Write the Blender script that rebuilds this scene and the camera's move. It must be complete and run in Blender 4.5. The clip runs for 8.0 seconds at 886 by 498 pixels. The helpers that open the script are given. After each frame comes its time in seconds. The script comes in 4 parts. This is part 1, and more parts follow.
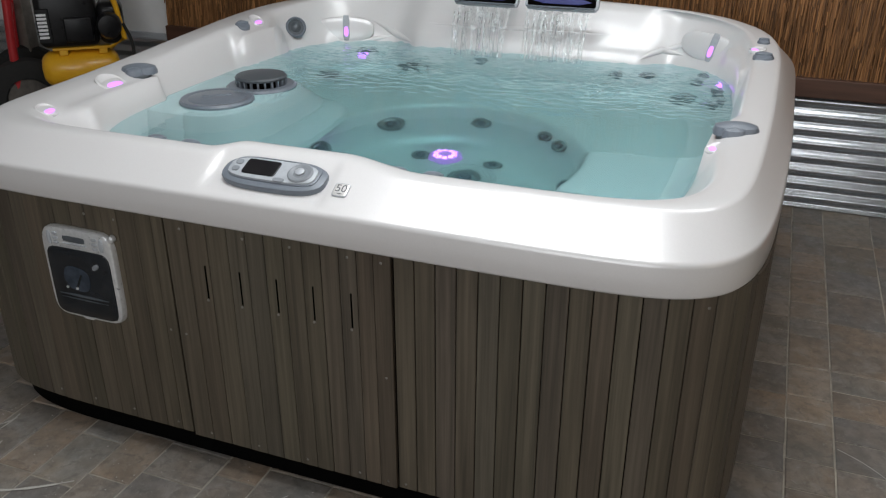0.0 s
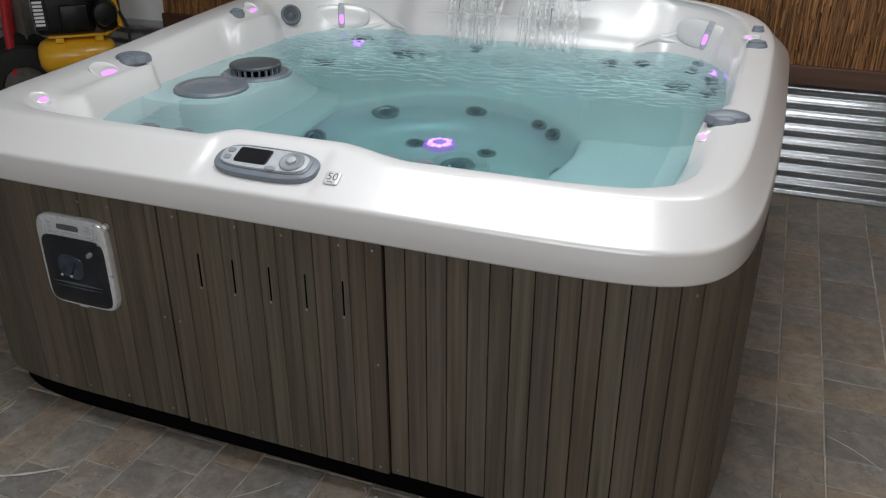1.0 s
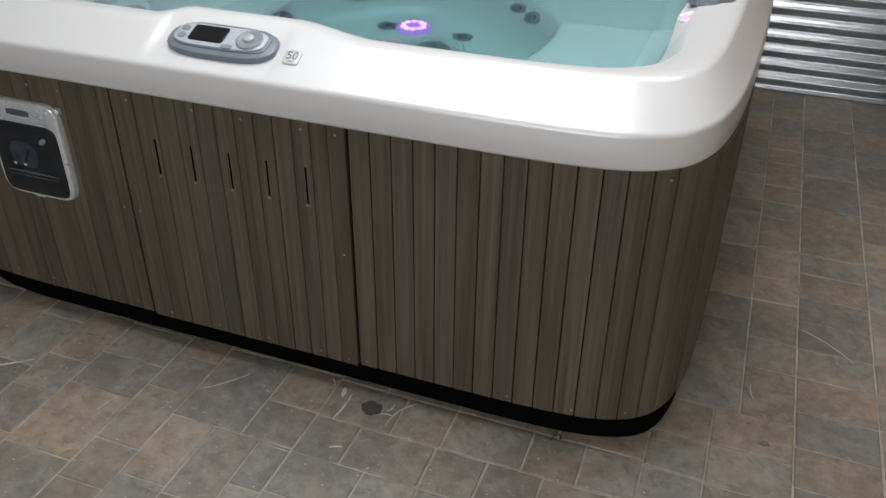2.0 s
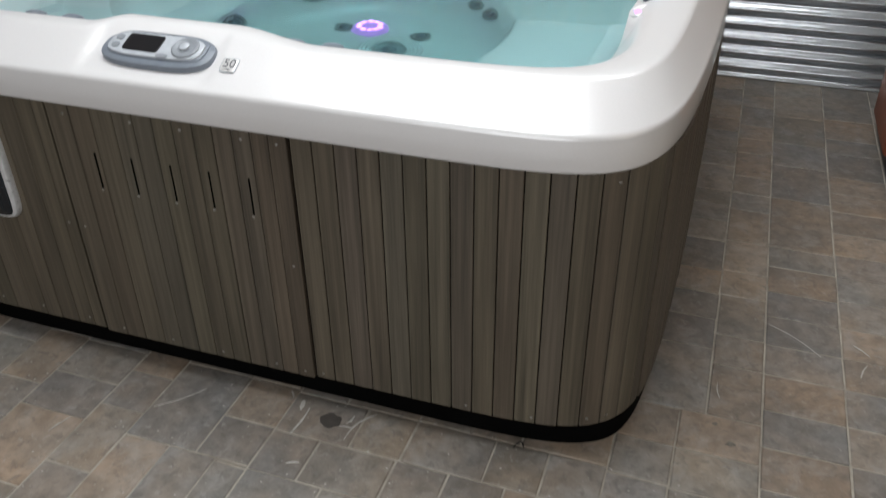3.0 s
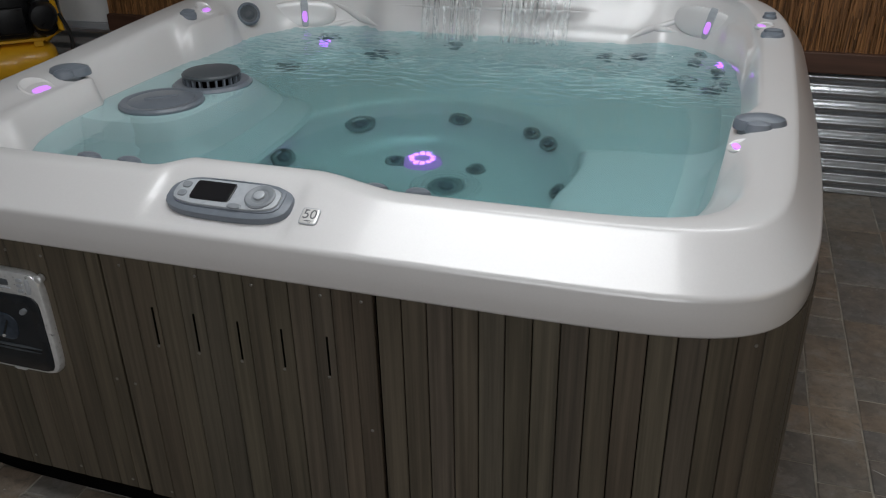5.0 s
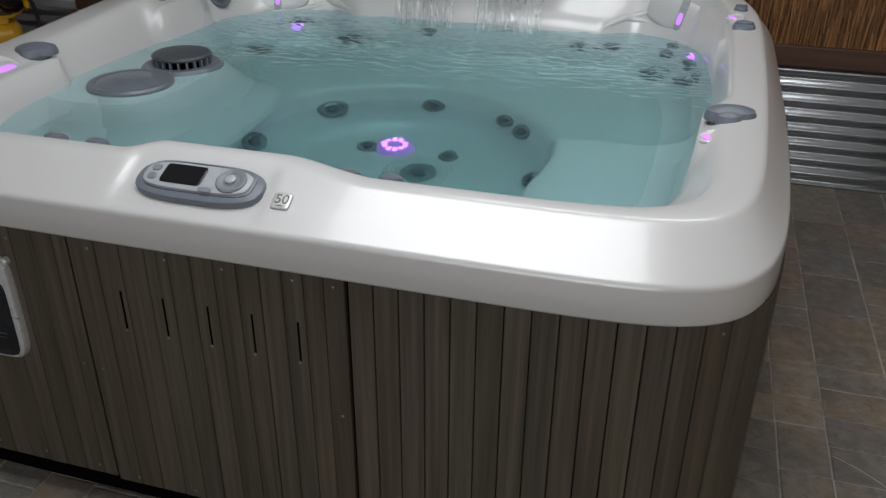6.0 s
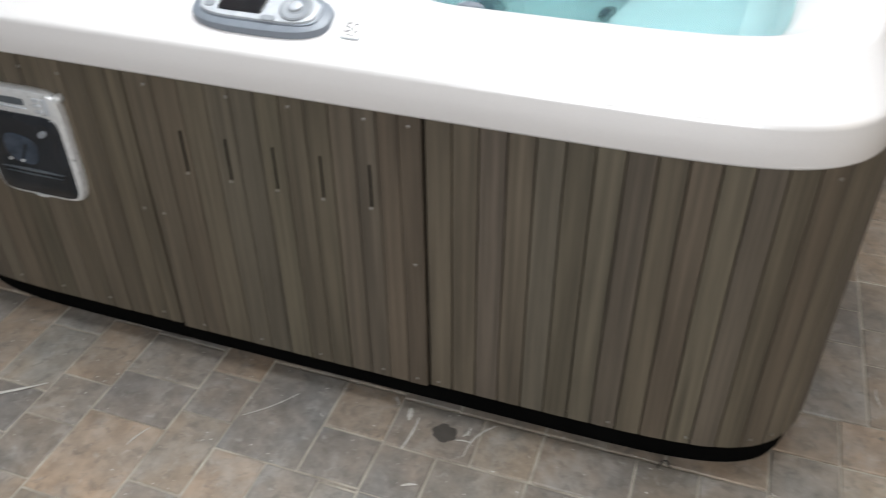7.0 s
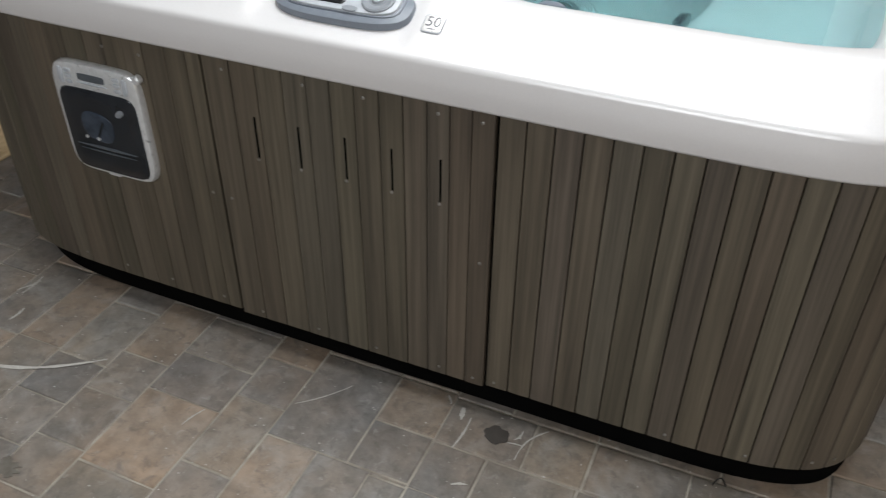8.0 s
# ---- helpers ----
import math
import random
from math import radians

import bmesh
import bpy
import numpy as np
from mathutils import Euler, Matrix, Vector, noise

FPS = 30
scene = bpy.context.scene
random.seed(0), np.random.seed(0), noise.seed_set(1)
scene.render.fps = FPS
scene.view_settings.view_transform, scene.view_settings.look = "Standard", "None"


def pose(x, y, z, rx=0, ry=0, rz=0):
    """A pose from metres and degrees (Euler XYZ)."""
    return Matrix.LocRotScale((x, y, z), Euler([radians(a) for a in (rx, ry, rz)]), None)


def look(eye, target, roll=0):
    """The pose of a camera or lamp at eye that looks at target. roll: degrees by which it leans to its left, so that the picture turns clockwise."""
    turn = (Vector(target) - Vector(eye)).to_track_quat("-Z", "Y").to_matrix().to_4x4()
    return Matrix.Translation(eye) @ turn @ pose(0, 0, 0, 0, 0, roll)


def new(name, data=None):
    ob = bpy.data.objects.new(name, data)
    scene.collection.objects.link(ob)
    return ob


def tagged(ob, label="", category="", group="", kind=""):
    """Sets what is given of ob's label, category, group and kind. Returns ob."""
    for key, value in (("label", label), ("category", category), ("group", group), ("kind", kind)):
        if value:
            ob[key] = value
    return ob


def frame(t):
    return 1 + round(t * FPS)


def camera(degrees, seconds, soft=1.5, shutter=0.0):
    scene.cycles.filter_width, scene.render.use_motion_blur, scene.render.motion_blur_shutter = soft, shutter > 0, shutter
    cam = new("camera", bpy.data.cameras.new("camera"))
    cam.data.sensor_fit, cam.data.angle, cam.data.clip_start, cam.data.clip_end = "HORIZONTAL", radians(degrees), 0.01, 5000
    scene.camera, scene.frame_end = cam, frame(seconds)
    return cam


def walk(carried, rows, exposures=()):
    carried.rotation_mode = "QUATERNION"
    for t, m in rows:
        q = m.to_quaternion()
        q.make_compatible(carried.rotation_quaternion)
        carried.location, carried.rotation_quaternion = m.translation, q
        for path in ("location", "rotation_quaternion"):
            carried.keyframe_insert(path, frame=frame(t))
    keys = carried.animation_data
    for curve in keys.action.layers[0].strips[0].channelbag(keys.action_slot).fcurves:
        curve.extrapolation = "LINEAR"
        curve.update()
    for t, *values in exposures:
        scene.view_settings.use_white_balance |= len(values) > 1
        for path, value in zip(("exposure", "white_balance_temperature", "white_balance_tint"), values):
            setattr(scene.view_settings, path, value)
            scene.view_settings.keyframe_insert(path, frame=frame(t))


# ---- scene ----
cam = camera(55.4, 8.0, soft=1.15, shutter=0.5)
PATH = [
    (0, (0.733, -1.577, 1.615), (0.08, 0.11, 0.762), -0.0),
    (0.5, (0.732, -1.578, 1.613), (0.084, 0.099, 0.737), 0.2),
    (1, (0.757, -1.578, 1.62), (0.108, 0.097, 0.741), -0.0),
    (1.5, (0.768, -1.574, 1.599), (0.137, 0.067, 0.646), 0.2),
    (1.7, (0.772, -1.552, 1.561), (0.166, 0.058, 0.541), 0.4),
    (2.8, (0.842, -1.467, 1.537), (0.292, 0.11, 0.437), 0.1),
    (3, (0.848, -1.432, 1.548), (0.291, 0.151, 0.46), -0.7),
    (3.5, (0.845, -1.344, 1.578), (0.257, 0.293, 0.591), -1.0),
    (4, (0.798, -1.326, 1.595), (0.165, 0.349, 0.705), -0.8),
    (4.5, (0.65, -1.292, 1.584), (0.043, 0.385, 0.679), -0.7),
    (4.7, (0.579, -1.29, 1.586), (-0.007, 0.394, 0.681), -1.1),
    (6, (0.573, -1.293, 1.587), (0.072, 0.403, 0.652), 0.4),
    (6.5, (0.518, -1.256, 1.535), (0.09, 0.339, 0.407), 1.3),
    (7, (0.474, -1.245, 1.488), (-0.06, 0.262, 0.286), -0.6),
    (7.5, (0.425, -1.291, 1.478), (-0.265, 0.17, 0.298), -1.6),
    (8, (0.433, -1.266, 1.47), (-0.197, 0.213, 0.281), 0.6),
]
EXPOSURES = [(0, 0.12), (1.0, 0.12), (1.7, 0.2), (2.8, 0.38), (3.0, 0.38), (3.5, -0.2), (4.0, -0.48), (4.5, -0.45), (6.0, -0.40), (6.5, -0.08), (7.0, 0.95), (7.5, 0.66), (8.0, 0.50)]
walk(cam, [(t, look(eye, target, roll)) for t, eye, target, roll in PATH], EXPOSURES)

# ---------------------------------------------------------------- light
world = bpy.data.worlds.new("world")
scene.world = world
world.use_nodes = True
world.node_tree.nodes["Background"].inputs[0].default_value = (0.75, 0.85, 1.0, 1)
world.node_tree.nodes["Background"].inputs[1].default_value = 0.05


def area_lamp(name, x, y, z, sx, sy, watts, color, target=None):
    data = bpy.data.lights.new(name, "AREA")
    data.shape, data.size, data.size_y, data.energy, data.color = "RECTANGLE", sx, sy, watts, color
    ob = new(name, data)
    ob.matrix_world = look((x, y, z), target) if target else pose(x, y, z)
    return ob


# fittings on the ceiling, and fill lamps added behind and right of the camera
area_lamp("ceiling_lamp", 0.0, 0.1, 2.62, 1.5, 1.1, 36, (0.95, 0.98, 1.0))
area_lamp("ceiling_lamp", 0.5, 1.5, 2.62, 1.8, 0.3, 14, (0.95, 0.98, 1.0))
# broad soft fill added to brighten the cabinet front and the rim
area_lamp("front_fill", 0.4, -4.5, 1.35, 3.2, 2.2, 88, (0.94, 0.97, 1.0), (0.2, 0.5, 0.4))
# warm fill added to light the floor on the right
area_lamp("side_fill", 3.5, -0.3, 1.4, 2.4, 2.0, 13, (1.0, 0.87, 0.68), (0.8, 0.5, 0.2))


# ---------------------------------------------------------------- materials
def material(name, c1, c2=None, rough=0.5, metal=0.0, scale=12.0, stretch=(1, 1, 1), bump=0.0, bump_scale=None, spread=0.0,
             big=0.15, coat=0.0, rough_var=0.1, island=False, trans=0.0, ior=1.45):
    m = bpy.data.materials.new(name)
    m.use_nodes = True
    nt = m.node_tree
    n, l = nt.nodes, nt.links
    b = n["Principled BSDF"]
    geo = n.new("ShaderNodeNewGeometry")
    mp = n.new("ShaderNodeMapping")
    mp.inputs["Scale"].default_value = stretch
    l.new(geo.outputs["Position"], mp.inputs["Vector"])
    info = n.new("ShaderNodeObjectInfo")
    rnd = n.new("ShaderNodeMath")
    rnd.operation = "ADD"
    l.new(info.outputs["Random"], rnd.inputs[0])
    if island:
        l.new(geo.outputs["Random Per Island"], rnd.inputs[1])
    else:
        rnd.inputs[1].default_value = 0.0
    fr = n.new("ShaderNodeMath")
    fr.operation = "FRACT"
    l.new(rnd.outputs[0], fr.inputs[0])
    off = n.new("ShaderNodeMath")
    off.operation = "MULTIPLY"
    off.inputs[1].default_value = 37.0 if spread else 0.0
    l.new(fr.outputs[0], off.inputs[0])
    nz = n.new("ShaderNodeTexNoise")
    nz.noise_dimensions = "4D"
    nz.inputs["Scale"].default_value, nz.inputs["Detail"].default_value, nz.inputs["Roughness"].default_value = scale, 7, 0.62
    l.new(mp.outputs[0], nz.inputs["Vector"])
    l.new(off.outputs[0], nz.inputs["W"])
    ramp = n.new("ShaderNodeValToRGB")
    ramp.color_ramp.elements[0].position, ramp.color_ramp.elements[1].position = 0.32, 0.68
    ramp.color_ramp.elements[0].color = (*c1, 1)
    ramp.color_ramp.elements[1].color = (*(c2 or c1), 1)
    l.new(nz.outputs["Fac"], ramp.inputs[0])
    nb = n.new("ShaderNodeTexNoise")
    nb.inputs["Scale"].default_value, nb.inputs["Detail"].default_value = 1.7, 4
    l.new(geo.outputs["Position"], nb.inputs["Vector"])
    val = n.new("ShaderNodeMath")
    val.operation = "MULTIPLY_ADD"
    val.inputs[1].default_value, val.inputs[2].default_value = 2 * big, 1 - big
    l.new(nb.outputs["Fac"], val.inputs[0])
    v2 = n.new("ShaderNodeMath")
    v2.operation = "MULTIPLY_ADD"
    v2.inputs[1].default_value, v2.inputs[2].default_value = 2 * spread, 1 - spread
    l.new(fr.outputs[0], v2.inputs[0])
    v3 = n.new("ShaderNodeMath")
    v3.operation = "MULTIPLY"
    l.new(val.outputs[0], v3.inputs[0])
    l.new(v2.outputs[0], v3.inputs[1])
    mul = n.new("ShaderNodeVectorMath")
    mul.operation = "SCALE"
    l.new(ramp.outputs[0], mul.inputs[0])
    l.new(v3.outputs[0], mul.inputs["Scale"])
    l.new(mul.outputs[0], b.inputs["Base Color"])
    rr = n.new("ShaderNodeMath")
    rr.operation = "MULTIPLY_ADD"
    rr.inputs[1].default_value, rr.inputs[2].default_value = 2 * rough_var, rough - rough_var
    l.new(nz.outputs["Fac"], rr.inputs[0])
    l.new(rr.outputs[0], b.inputs["Roughness"])
    b.inputs["Metallic"].default_value, b.inputs["Coat Weight"].default_value = metal, coat
    b.inputs["Transmission Weight"].default_value, b.inputs["IOR"].default_value = trans, ior
    if bump:
        bn = n.new("ShaderNodeBump")
        bn.inputs["Strength"].default_value, bn.inputs["Distance"].default_value = bump, 0.004
        if bump_scale:
            n2 = n.new("ShaderNodeTexNoise")
            n2.inputs["Scale"].default_value, n2.inputs["Detail"].default_value = bump_scale, 5
            l.new(mp.outputs[0], n2.inputs["Vector"])
            l.new(n2.outputs["Fac"], bn.inputs["Height"])
        else:
            l.new(nz.outputs["Fac"], bn.inputs["Height"])
        l.new(bn.outputs[0], b.inputs["Normal"])
    return m


def emitter(name, color, strength):
    m = bpy.data.materials.new(name)
    m.use_nodes = True
    b = m.node_tree.nodes["Principled BSDF"]
    b.inputs["Base Color"].default_value = (*color, 1)
    b.inputs["Emission Color"].default_value = (*color, 1)
    b.inputs["Emission Strength"].default_value = strength
    return m


def paver_material():
    """Slate pavers: each stone takes a tone from grey-blue to rust-brown, with cloudy mottling."""
    m = material("slate", (0.180, 0.164, 0.149), (0.298, 0.271, 0.248), rough=0.46, scale=22, bump=0.6, bump_scale=38, spread=0.17, big=0.2, island=True)
    n, l = m.node_tree.nodes, m.node_tree.links
    b = n["Principled BSDF"]
    src = b.inputs["Base Color"].links[0].from_socket
    fract = [x for x in n if x.type == "MATH" and x.operation == "FRACT"][0]
    ramp = n.new("ShaderNodeValToRGB")
    e = ramp.color_ramp.elements
    e[0].position, e[0].color = 0.0, (0.84, 0.87, 0.90, 1)
    e[1].position, e[1].color = 1.0, (1.09, 0.98, 0.87, 1)
    for p, c in ((0.2, (0.98, 0.97, 0.95, 1)), (0.4, (1.07, 0.98, 0.88, 1)), (0.55, (0.85, 0.88, 0.92, 1)), (0.7, (0.97, 0.97, 0.93, 1)), (0.85, (1.10, 0.99, 0.88, 1))):
        x = e.new(p)
        x.color = c
    shuffle = n.new("ShaderNodeMath")
    shuffle.operation = "MULTIPLY"
    shuffle.inputs[1].default_value = 13.7
    fr2 = n.new("ShaderNodeMath")
    fr2.operation = "FRACT"
    l.new(fract.outputs[0], shuffle.inputs[0])
    l.new(shuffle.outputs[0], fr2.inputs[0])
    l.new(fr2.outputs[0], ramp.inputs[0])
    mul = n.new("ShaderNodeVectorMath")
    mul.operation = "MULTIPLY"
    l.new(src, mul.inputs[0])
    l.new(ramp.outputs[0], mul.inputs[1])
    # rusty and blue clouds inside the stones
    cl = n.new("ShaderNodeTexNoise")
    cl.inputs["Scale"].default_value, cl.inputs["Detail"].default_value = 5.5, 5
    geo = [x for x in n if x.type == "NEW_GEOMETRY"][0]
    l.new(geo.outputs["Position"], cl.inputs["Vector"])
    cr = n.new("ShaderNodeValToRGB")
    cr.color_ramp.elements[0].position, cr.color_ramp.elements[0].color = 0.35, (0.93, 0.96, 0.99, 1)
    cr.color_ramp.elements[1].position, cr.color_ramp.elements[1].color = 0.65, (1.10, 1.0, 0.90, 1)
    l.new(cl.outputs["Fac"], cr.inputs[0])
    mul2 = n.new("ShaderNodeVectorMath")
    mul2.operation = "MULTIPLY"
    l.new(mul.outputs[0], mul2.inputs[0])
    l.new(cr.outputs[0], mul2.inputs[1])
    # dark weather stains and pale chalky wear, both with ragged edges
    tone = mul2.outputs[0]
    for scale, detail, lo, hi, amount, colour in ((3.2, 9, 0.50, 0.68, 0.40, (0.090, 0.083, 0.076)), (9, 14, 0.53, 0.66, 0.34, (0.36, 0.35, 0.335)), (28, 10, 0.52, 0.64, 0.45, (0.105, 0.096, 0.088)),
                                                  (42, 10, 0.58, 0.68, 0.34, (0.42, 0.41, 0.39)), (160, 4, 0.66, 0.74, 0.5, (0.09, 0.082, 0.075))):
        w = n.new("ShaderNodeTexNoise")
        w.inputs["Scale"].default_value, w.inputs["Detail"].default_value, w.inputs["Roughness"].default_value = scale, detail, 0.68
        w.inputs["Distortion"].default_value = 0.6
        l.new(geo.outputs["Position"], w.inputs["Vector"])
        step = n.new("ShaderNodeMapRange")
        step.inputs["From Min"].default_value, step.inputs["From Max"].default_value, step.inputs["To Max"].default_value = lo, hi, amount
        l.new(w.outputs["Fac"], step.inputs["Value"])
        mix = n.new("ShaderNodeMix")
        mix.data_type = "RGBA"
        mix.inputs[7].default_value = (*colour, 1)
        l.new(step.outputs[0], mix.inputs[0])
        l.new(tone, mix.inputs[6])
        tone = mix.outputs[2]
    l.new(tone, b.inputs["Base Color"])
    return m


def tint_pieces(m, stops):
    """Give each piece of a material its own slight hue."""
    n, l = m.node_tree.nodes, m.node_tree.links
    b = n["Principled BSDF"]
    src = b.inputs["Base Color"].links[0].from_socket
    fract = [x for x in n if x.type == "MATH" and x.operation == "FRACT"][0]
    k = n.new("ShaderNodeMath")
    k.operation = "MULTIPLY"
    k.inputs[1].default_value = 7.3
    f = n.new("ShaderNodeMath")
    f.operation = "FRACT"
    ramp = n.new("ShaderNodeValToRGB")
    e = ramp.color_ramp.elements
    e[0].color, e[1].color = (*stops[0], 1), (*stops[-1], 1)
    for i, c in enumerate(stops[1:-1]):
        e.new((i + 1) / (len(stops) - 1)).color = (*c, 1)
    mul = n.new("ShaderNodeVectorMath")
    mul.operation = "MULTIPLY"
    l.new(fract.outputs[0], k.inputs[0])
    l.new(k.outputs[0], f.inputs[0])
    l.new(f.outputs[0], ramp.inputs[0])
    l.new(src, mul.inputs[0])
    l.new(ramp.outputs[0], mul.inputs[1])
    l.new(mul.outputs[0], b.inputs["Base Color"])


def water_material():
    m = bpy.data.materials.new("water")
    m.use_nodes = True
    n, l = m.node_tree.nodes, m.node_tree.links
    b = n["Principled BSDF"]
    b.inputs["Base Color"].default_value = (0.26, 0.475, 0.49, 1)
    b.inputs["Roughness"].default_value, b.inputs["IOR"].default_value = 0.05, 1.33
    b.inputs["Transmission Weight"].default_value = 1.0
    return m


# see-through tint for the sheets added below the water's face
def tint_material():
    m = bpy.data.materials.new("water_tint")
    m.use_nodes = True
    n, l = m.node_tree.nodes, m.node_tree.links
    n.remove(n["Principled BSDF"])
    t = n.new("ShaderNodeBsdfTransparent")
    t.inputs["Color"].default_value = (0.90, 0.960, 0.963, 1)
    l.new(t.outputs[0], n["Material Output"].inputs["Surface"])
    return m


def fall_material():
    """Thin falling water: clear, with bright vertical streaks."""
    m = bpy.data.materials.new("falling_water")
    m.use_nodes = True
    n, l = m.node_tree.nodes, m.node_tree.links
    b = n["Principled BSDF"]
    b.inputs["Base Color"].default_value = (0.9, 0.94, 0.95, 1)
    b.inputs["Roughness"].default_value = 0.15
    geo = n.new("ShaderNodeNewGeometry")
    mp = n.new("ShaderNodeMapping")
    mp.inputs["Scale"].default_value = (1, 1, 0.07)
    nz = n.new("ShaderNodeTexNoise")
    nz.inputs["Scale"].default_value, nz.inputs["Detail"].default_value = 75, 4
    ramp = n.new("ShaderNodeValToRGB")
    ramp.color_ramp.elements[0].position, ramp.color_ramp.elements[0].color = 0.45, (0, 0, 0, 1)
    ramp.color_ramp.elements[1].position, ramp.color_ramp.elements[1].color = 0.72, (0.42, 0.42, 0.42, 1)
    l.new(geo.outputs["Position"], mp.inputs["Vector"])
    l.new(mp.outputs[0], nz.inputs["Vector"])
    l.new(nz.outputs["Fac"], ramp.inputs[0])
    l.new(ramp.outputs[0], b.inputs["Alpha"])
    return m


ACRYLIC = material("pearl_acrylic", (0.635, 0.622, 0.625), (0.655, 0.642, 0.645), rough=0.30, metal=0.1, scale=220, big=0.04, coat=0.5, rough_var=0.05, bump=0.03, bump_scale=90)
ACRYLIC.node_tree.nodes["Principled BSDF"].inputs["Coat Roughness"].default_value = 0.07
BOARD = material("composite_board", (0.050, 0.0432, 0.0333), (0.111, 0.0952, 0.072), rough=0.5, scale=75, stretch=(1, 1, 0.025), bump=0.16, spread=0.13, big=0.24)
tint_pieces(BOARD, [(1.06, 0.97, 0.94), (0.98, 0.99, 0.93), (1.02, 0.97, 1.0), (1.04, 1.0, 0.93), (0.97, 0.98, 0.98)])
BOARD.node_tree.nodes["Principled BSDF"].inputs["Specular IOR Level"].default_value = 0.32
# near black: the shade in gaps and slots is put into this colour
BACKING = material("black_backing", (0.0015, 0.0015, 0.0015), (0.003, 0.003, 0.0028), rough=0.9)
BACKING.node_tree.nodes["Principled BSDF"].inputs["Specular IOR Level"].default_value = 0.03
SCREW = material("screw_steel", (0.26, 0.25, 0.235), rough=0.4, metal=1.0)
GREY = material("grey_plastic", (0.135, 0.155, 0.185), (0.16, 0.18, 0.21), rough=0.33, scale=60, big=0.05, rough_var=0.02)
LIGHT_GREY = material("silver_plastic", (0.34, 0.36, 0.39), (0.41, 0.43, 0.46), rough=0.32, scale=80, big=0.05)
DIAL = material("mid_grey_plastic", (0.19, 0.205, 0.225), (0.23, 0.245, 0.265), rough=0.36, scale=60, big=0.05)
DARK_GREY = material("dark_grey_plastic", (0.055, 0.065, 0.075), (0.085, 0.095, 0.105), rough=0.4, scale=60)
CHROME = material("brushed_silver", (0.55, 0.56, 0.57), (0.68, 0.69, 0.70), rough=0.3, metal=0.45, scale=90)
SCREEN = material("screen_glass", (0.008, 0.008, 0.010), (0.013, 0.012, 0.013), rough=0.12, scale=8)
POCKET_SHINE = material("blue_grey_shine", (0.012, 0.017, 0.026), (0.050, 0.066, 0.090), rough=0.16, scale=26)
TINTED = material("smoked_plastic", (0.007, 0.009, 0.011), (0.018, 0.021, 0.026), rough=0.08, scale=9)
JET = material("jet_grey", (0.20, 0.22, 0.23), (0.30, 0.32, 0.33), rough=0.3, scale=40)
LED = emitter("led_violet", (0.80, 0.20, 0.92), 6.0)
HALO_DISC = emitter("halo_disc", (0.66, 0.30, 0.80), 0.45)
DEEP_LENS = emitter("deep_lens_violet", (0.55, 0.12, 0.95), 5.0)
LENS = emitter("lens_violet", (0.60, 0.24, 0.90), 0.85)
BLUE = emitter("blue_lit_slot", (0.02, 0.025, 0.12), 0.3)
SLATE = paver_material()
GROUT = material("grout", (0.22, 0.195, 0.165), (0.52, 0.48, 0.41), rough=0.9, scale=9, bump=0.4, bump_scale=150)
ZINC = material("galvanised_steel", (0.80, 0.83, 0.86), (0.83, 0.86, 0.89), rough=0.23, metal=1.0, scale=14, big=0.04, rough_var=0.01)
RAIL = material("stained_timber", (0.055, 0.026, 0.017), (0.11, 0.054, 0.035), rough=0.5, scale=30, stretch=(0.06, 1, 1), bump=0.2)
REED = material("reed", (0.12, 0.050, 0.017), (0.33, 0.160, 0.060), rough=0.5, scale=40, stretch=(1, 1, 0.05), spread=0.55, big=0.25, island=True)
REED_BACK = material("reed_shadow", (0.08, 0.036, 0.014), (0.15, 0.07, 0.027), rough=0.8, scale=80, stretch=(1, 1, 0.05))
WHITE = material("white_paint", (0.70, 0.71, 0.72), (0.78, 0.79, 0.80), rough=0.45, scale=6, big=0.08)
PLASTER = material("wall_paint", (0.40, 0.38, 0.35), (0.46, 0.44, 0.41), rough=0.8, scale=5)
CEIL = material("ceiling_board", (0.72, 0.72, 0.71), (0.78, 0.78, 0.77), rough=0.85, scale=5)
YELLOW = material("yellow_enamel", (0.72, 0.36, 0.015), (0.80, 0.43, 0.02), rough=0.32, scale=20, coat=0.3)
BLACK = material("black_plastic", (0.006, 0.006, 0.007), (0.014, 0.014, 0.015), rough=0.30, scale=20)
BLACK.node_tree.nodes["Principled BSDF"].inputs["Specular IOR Level"].default_value = 0.25
RUBBER = material("rubber", (0.014, 0.014, 0.014), (0.024, 0.023, 0.022), rough=0.8, scale=40, bump=0.3)
RED = material("red_enamel", (0.42, 0.02, 0.025), (0.50, 0.03, 0.035), rough=0.38, scale=20)
STEEL = material("dull_steel", (0.22, 0.20, 0.18), (0.34, 0.31, 0.28), rough=0.5, metal=0.7, scale=25)
HUB = material("dull_hub_paint", (0.07, 0.062, 0.055), (0.13, 0.115, 0.10), rough=0.7, scale=25)
OSB = material("strand_board", (0.42, 0.27, 0.13), (0.80, 0.61, 0.37), rough=0.75, scale=42, stretch=(1, 0.4, 1), bump=0.4)
LEATHER = material("brown_leather", (0.17, 0.045, 0.02), (0.25, 0.075, 0.035), rough=0.42, scale=30, bump=0.3, bump_scale=120)
STAIN = material("dark_stain", (0.05, 0.045, 0.04), (0.075, 0.066, 0.058), rough=0.6, scale=40)
SMUDGE = material("brown_smudge", (0.12, 0.107, 0.088), (0.20, 0.183, 0.158), rough=0.6, scale=60)
CHALK = material("pale_scuff", (0.42, 0.40, 0.37), (0.55, 0.53, 0.50), rough=0.8, scale=120)
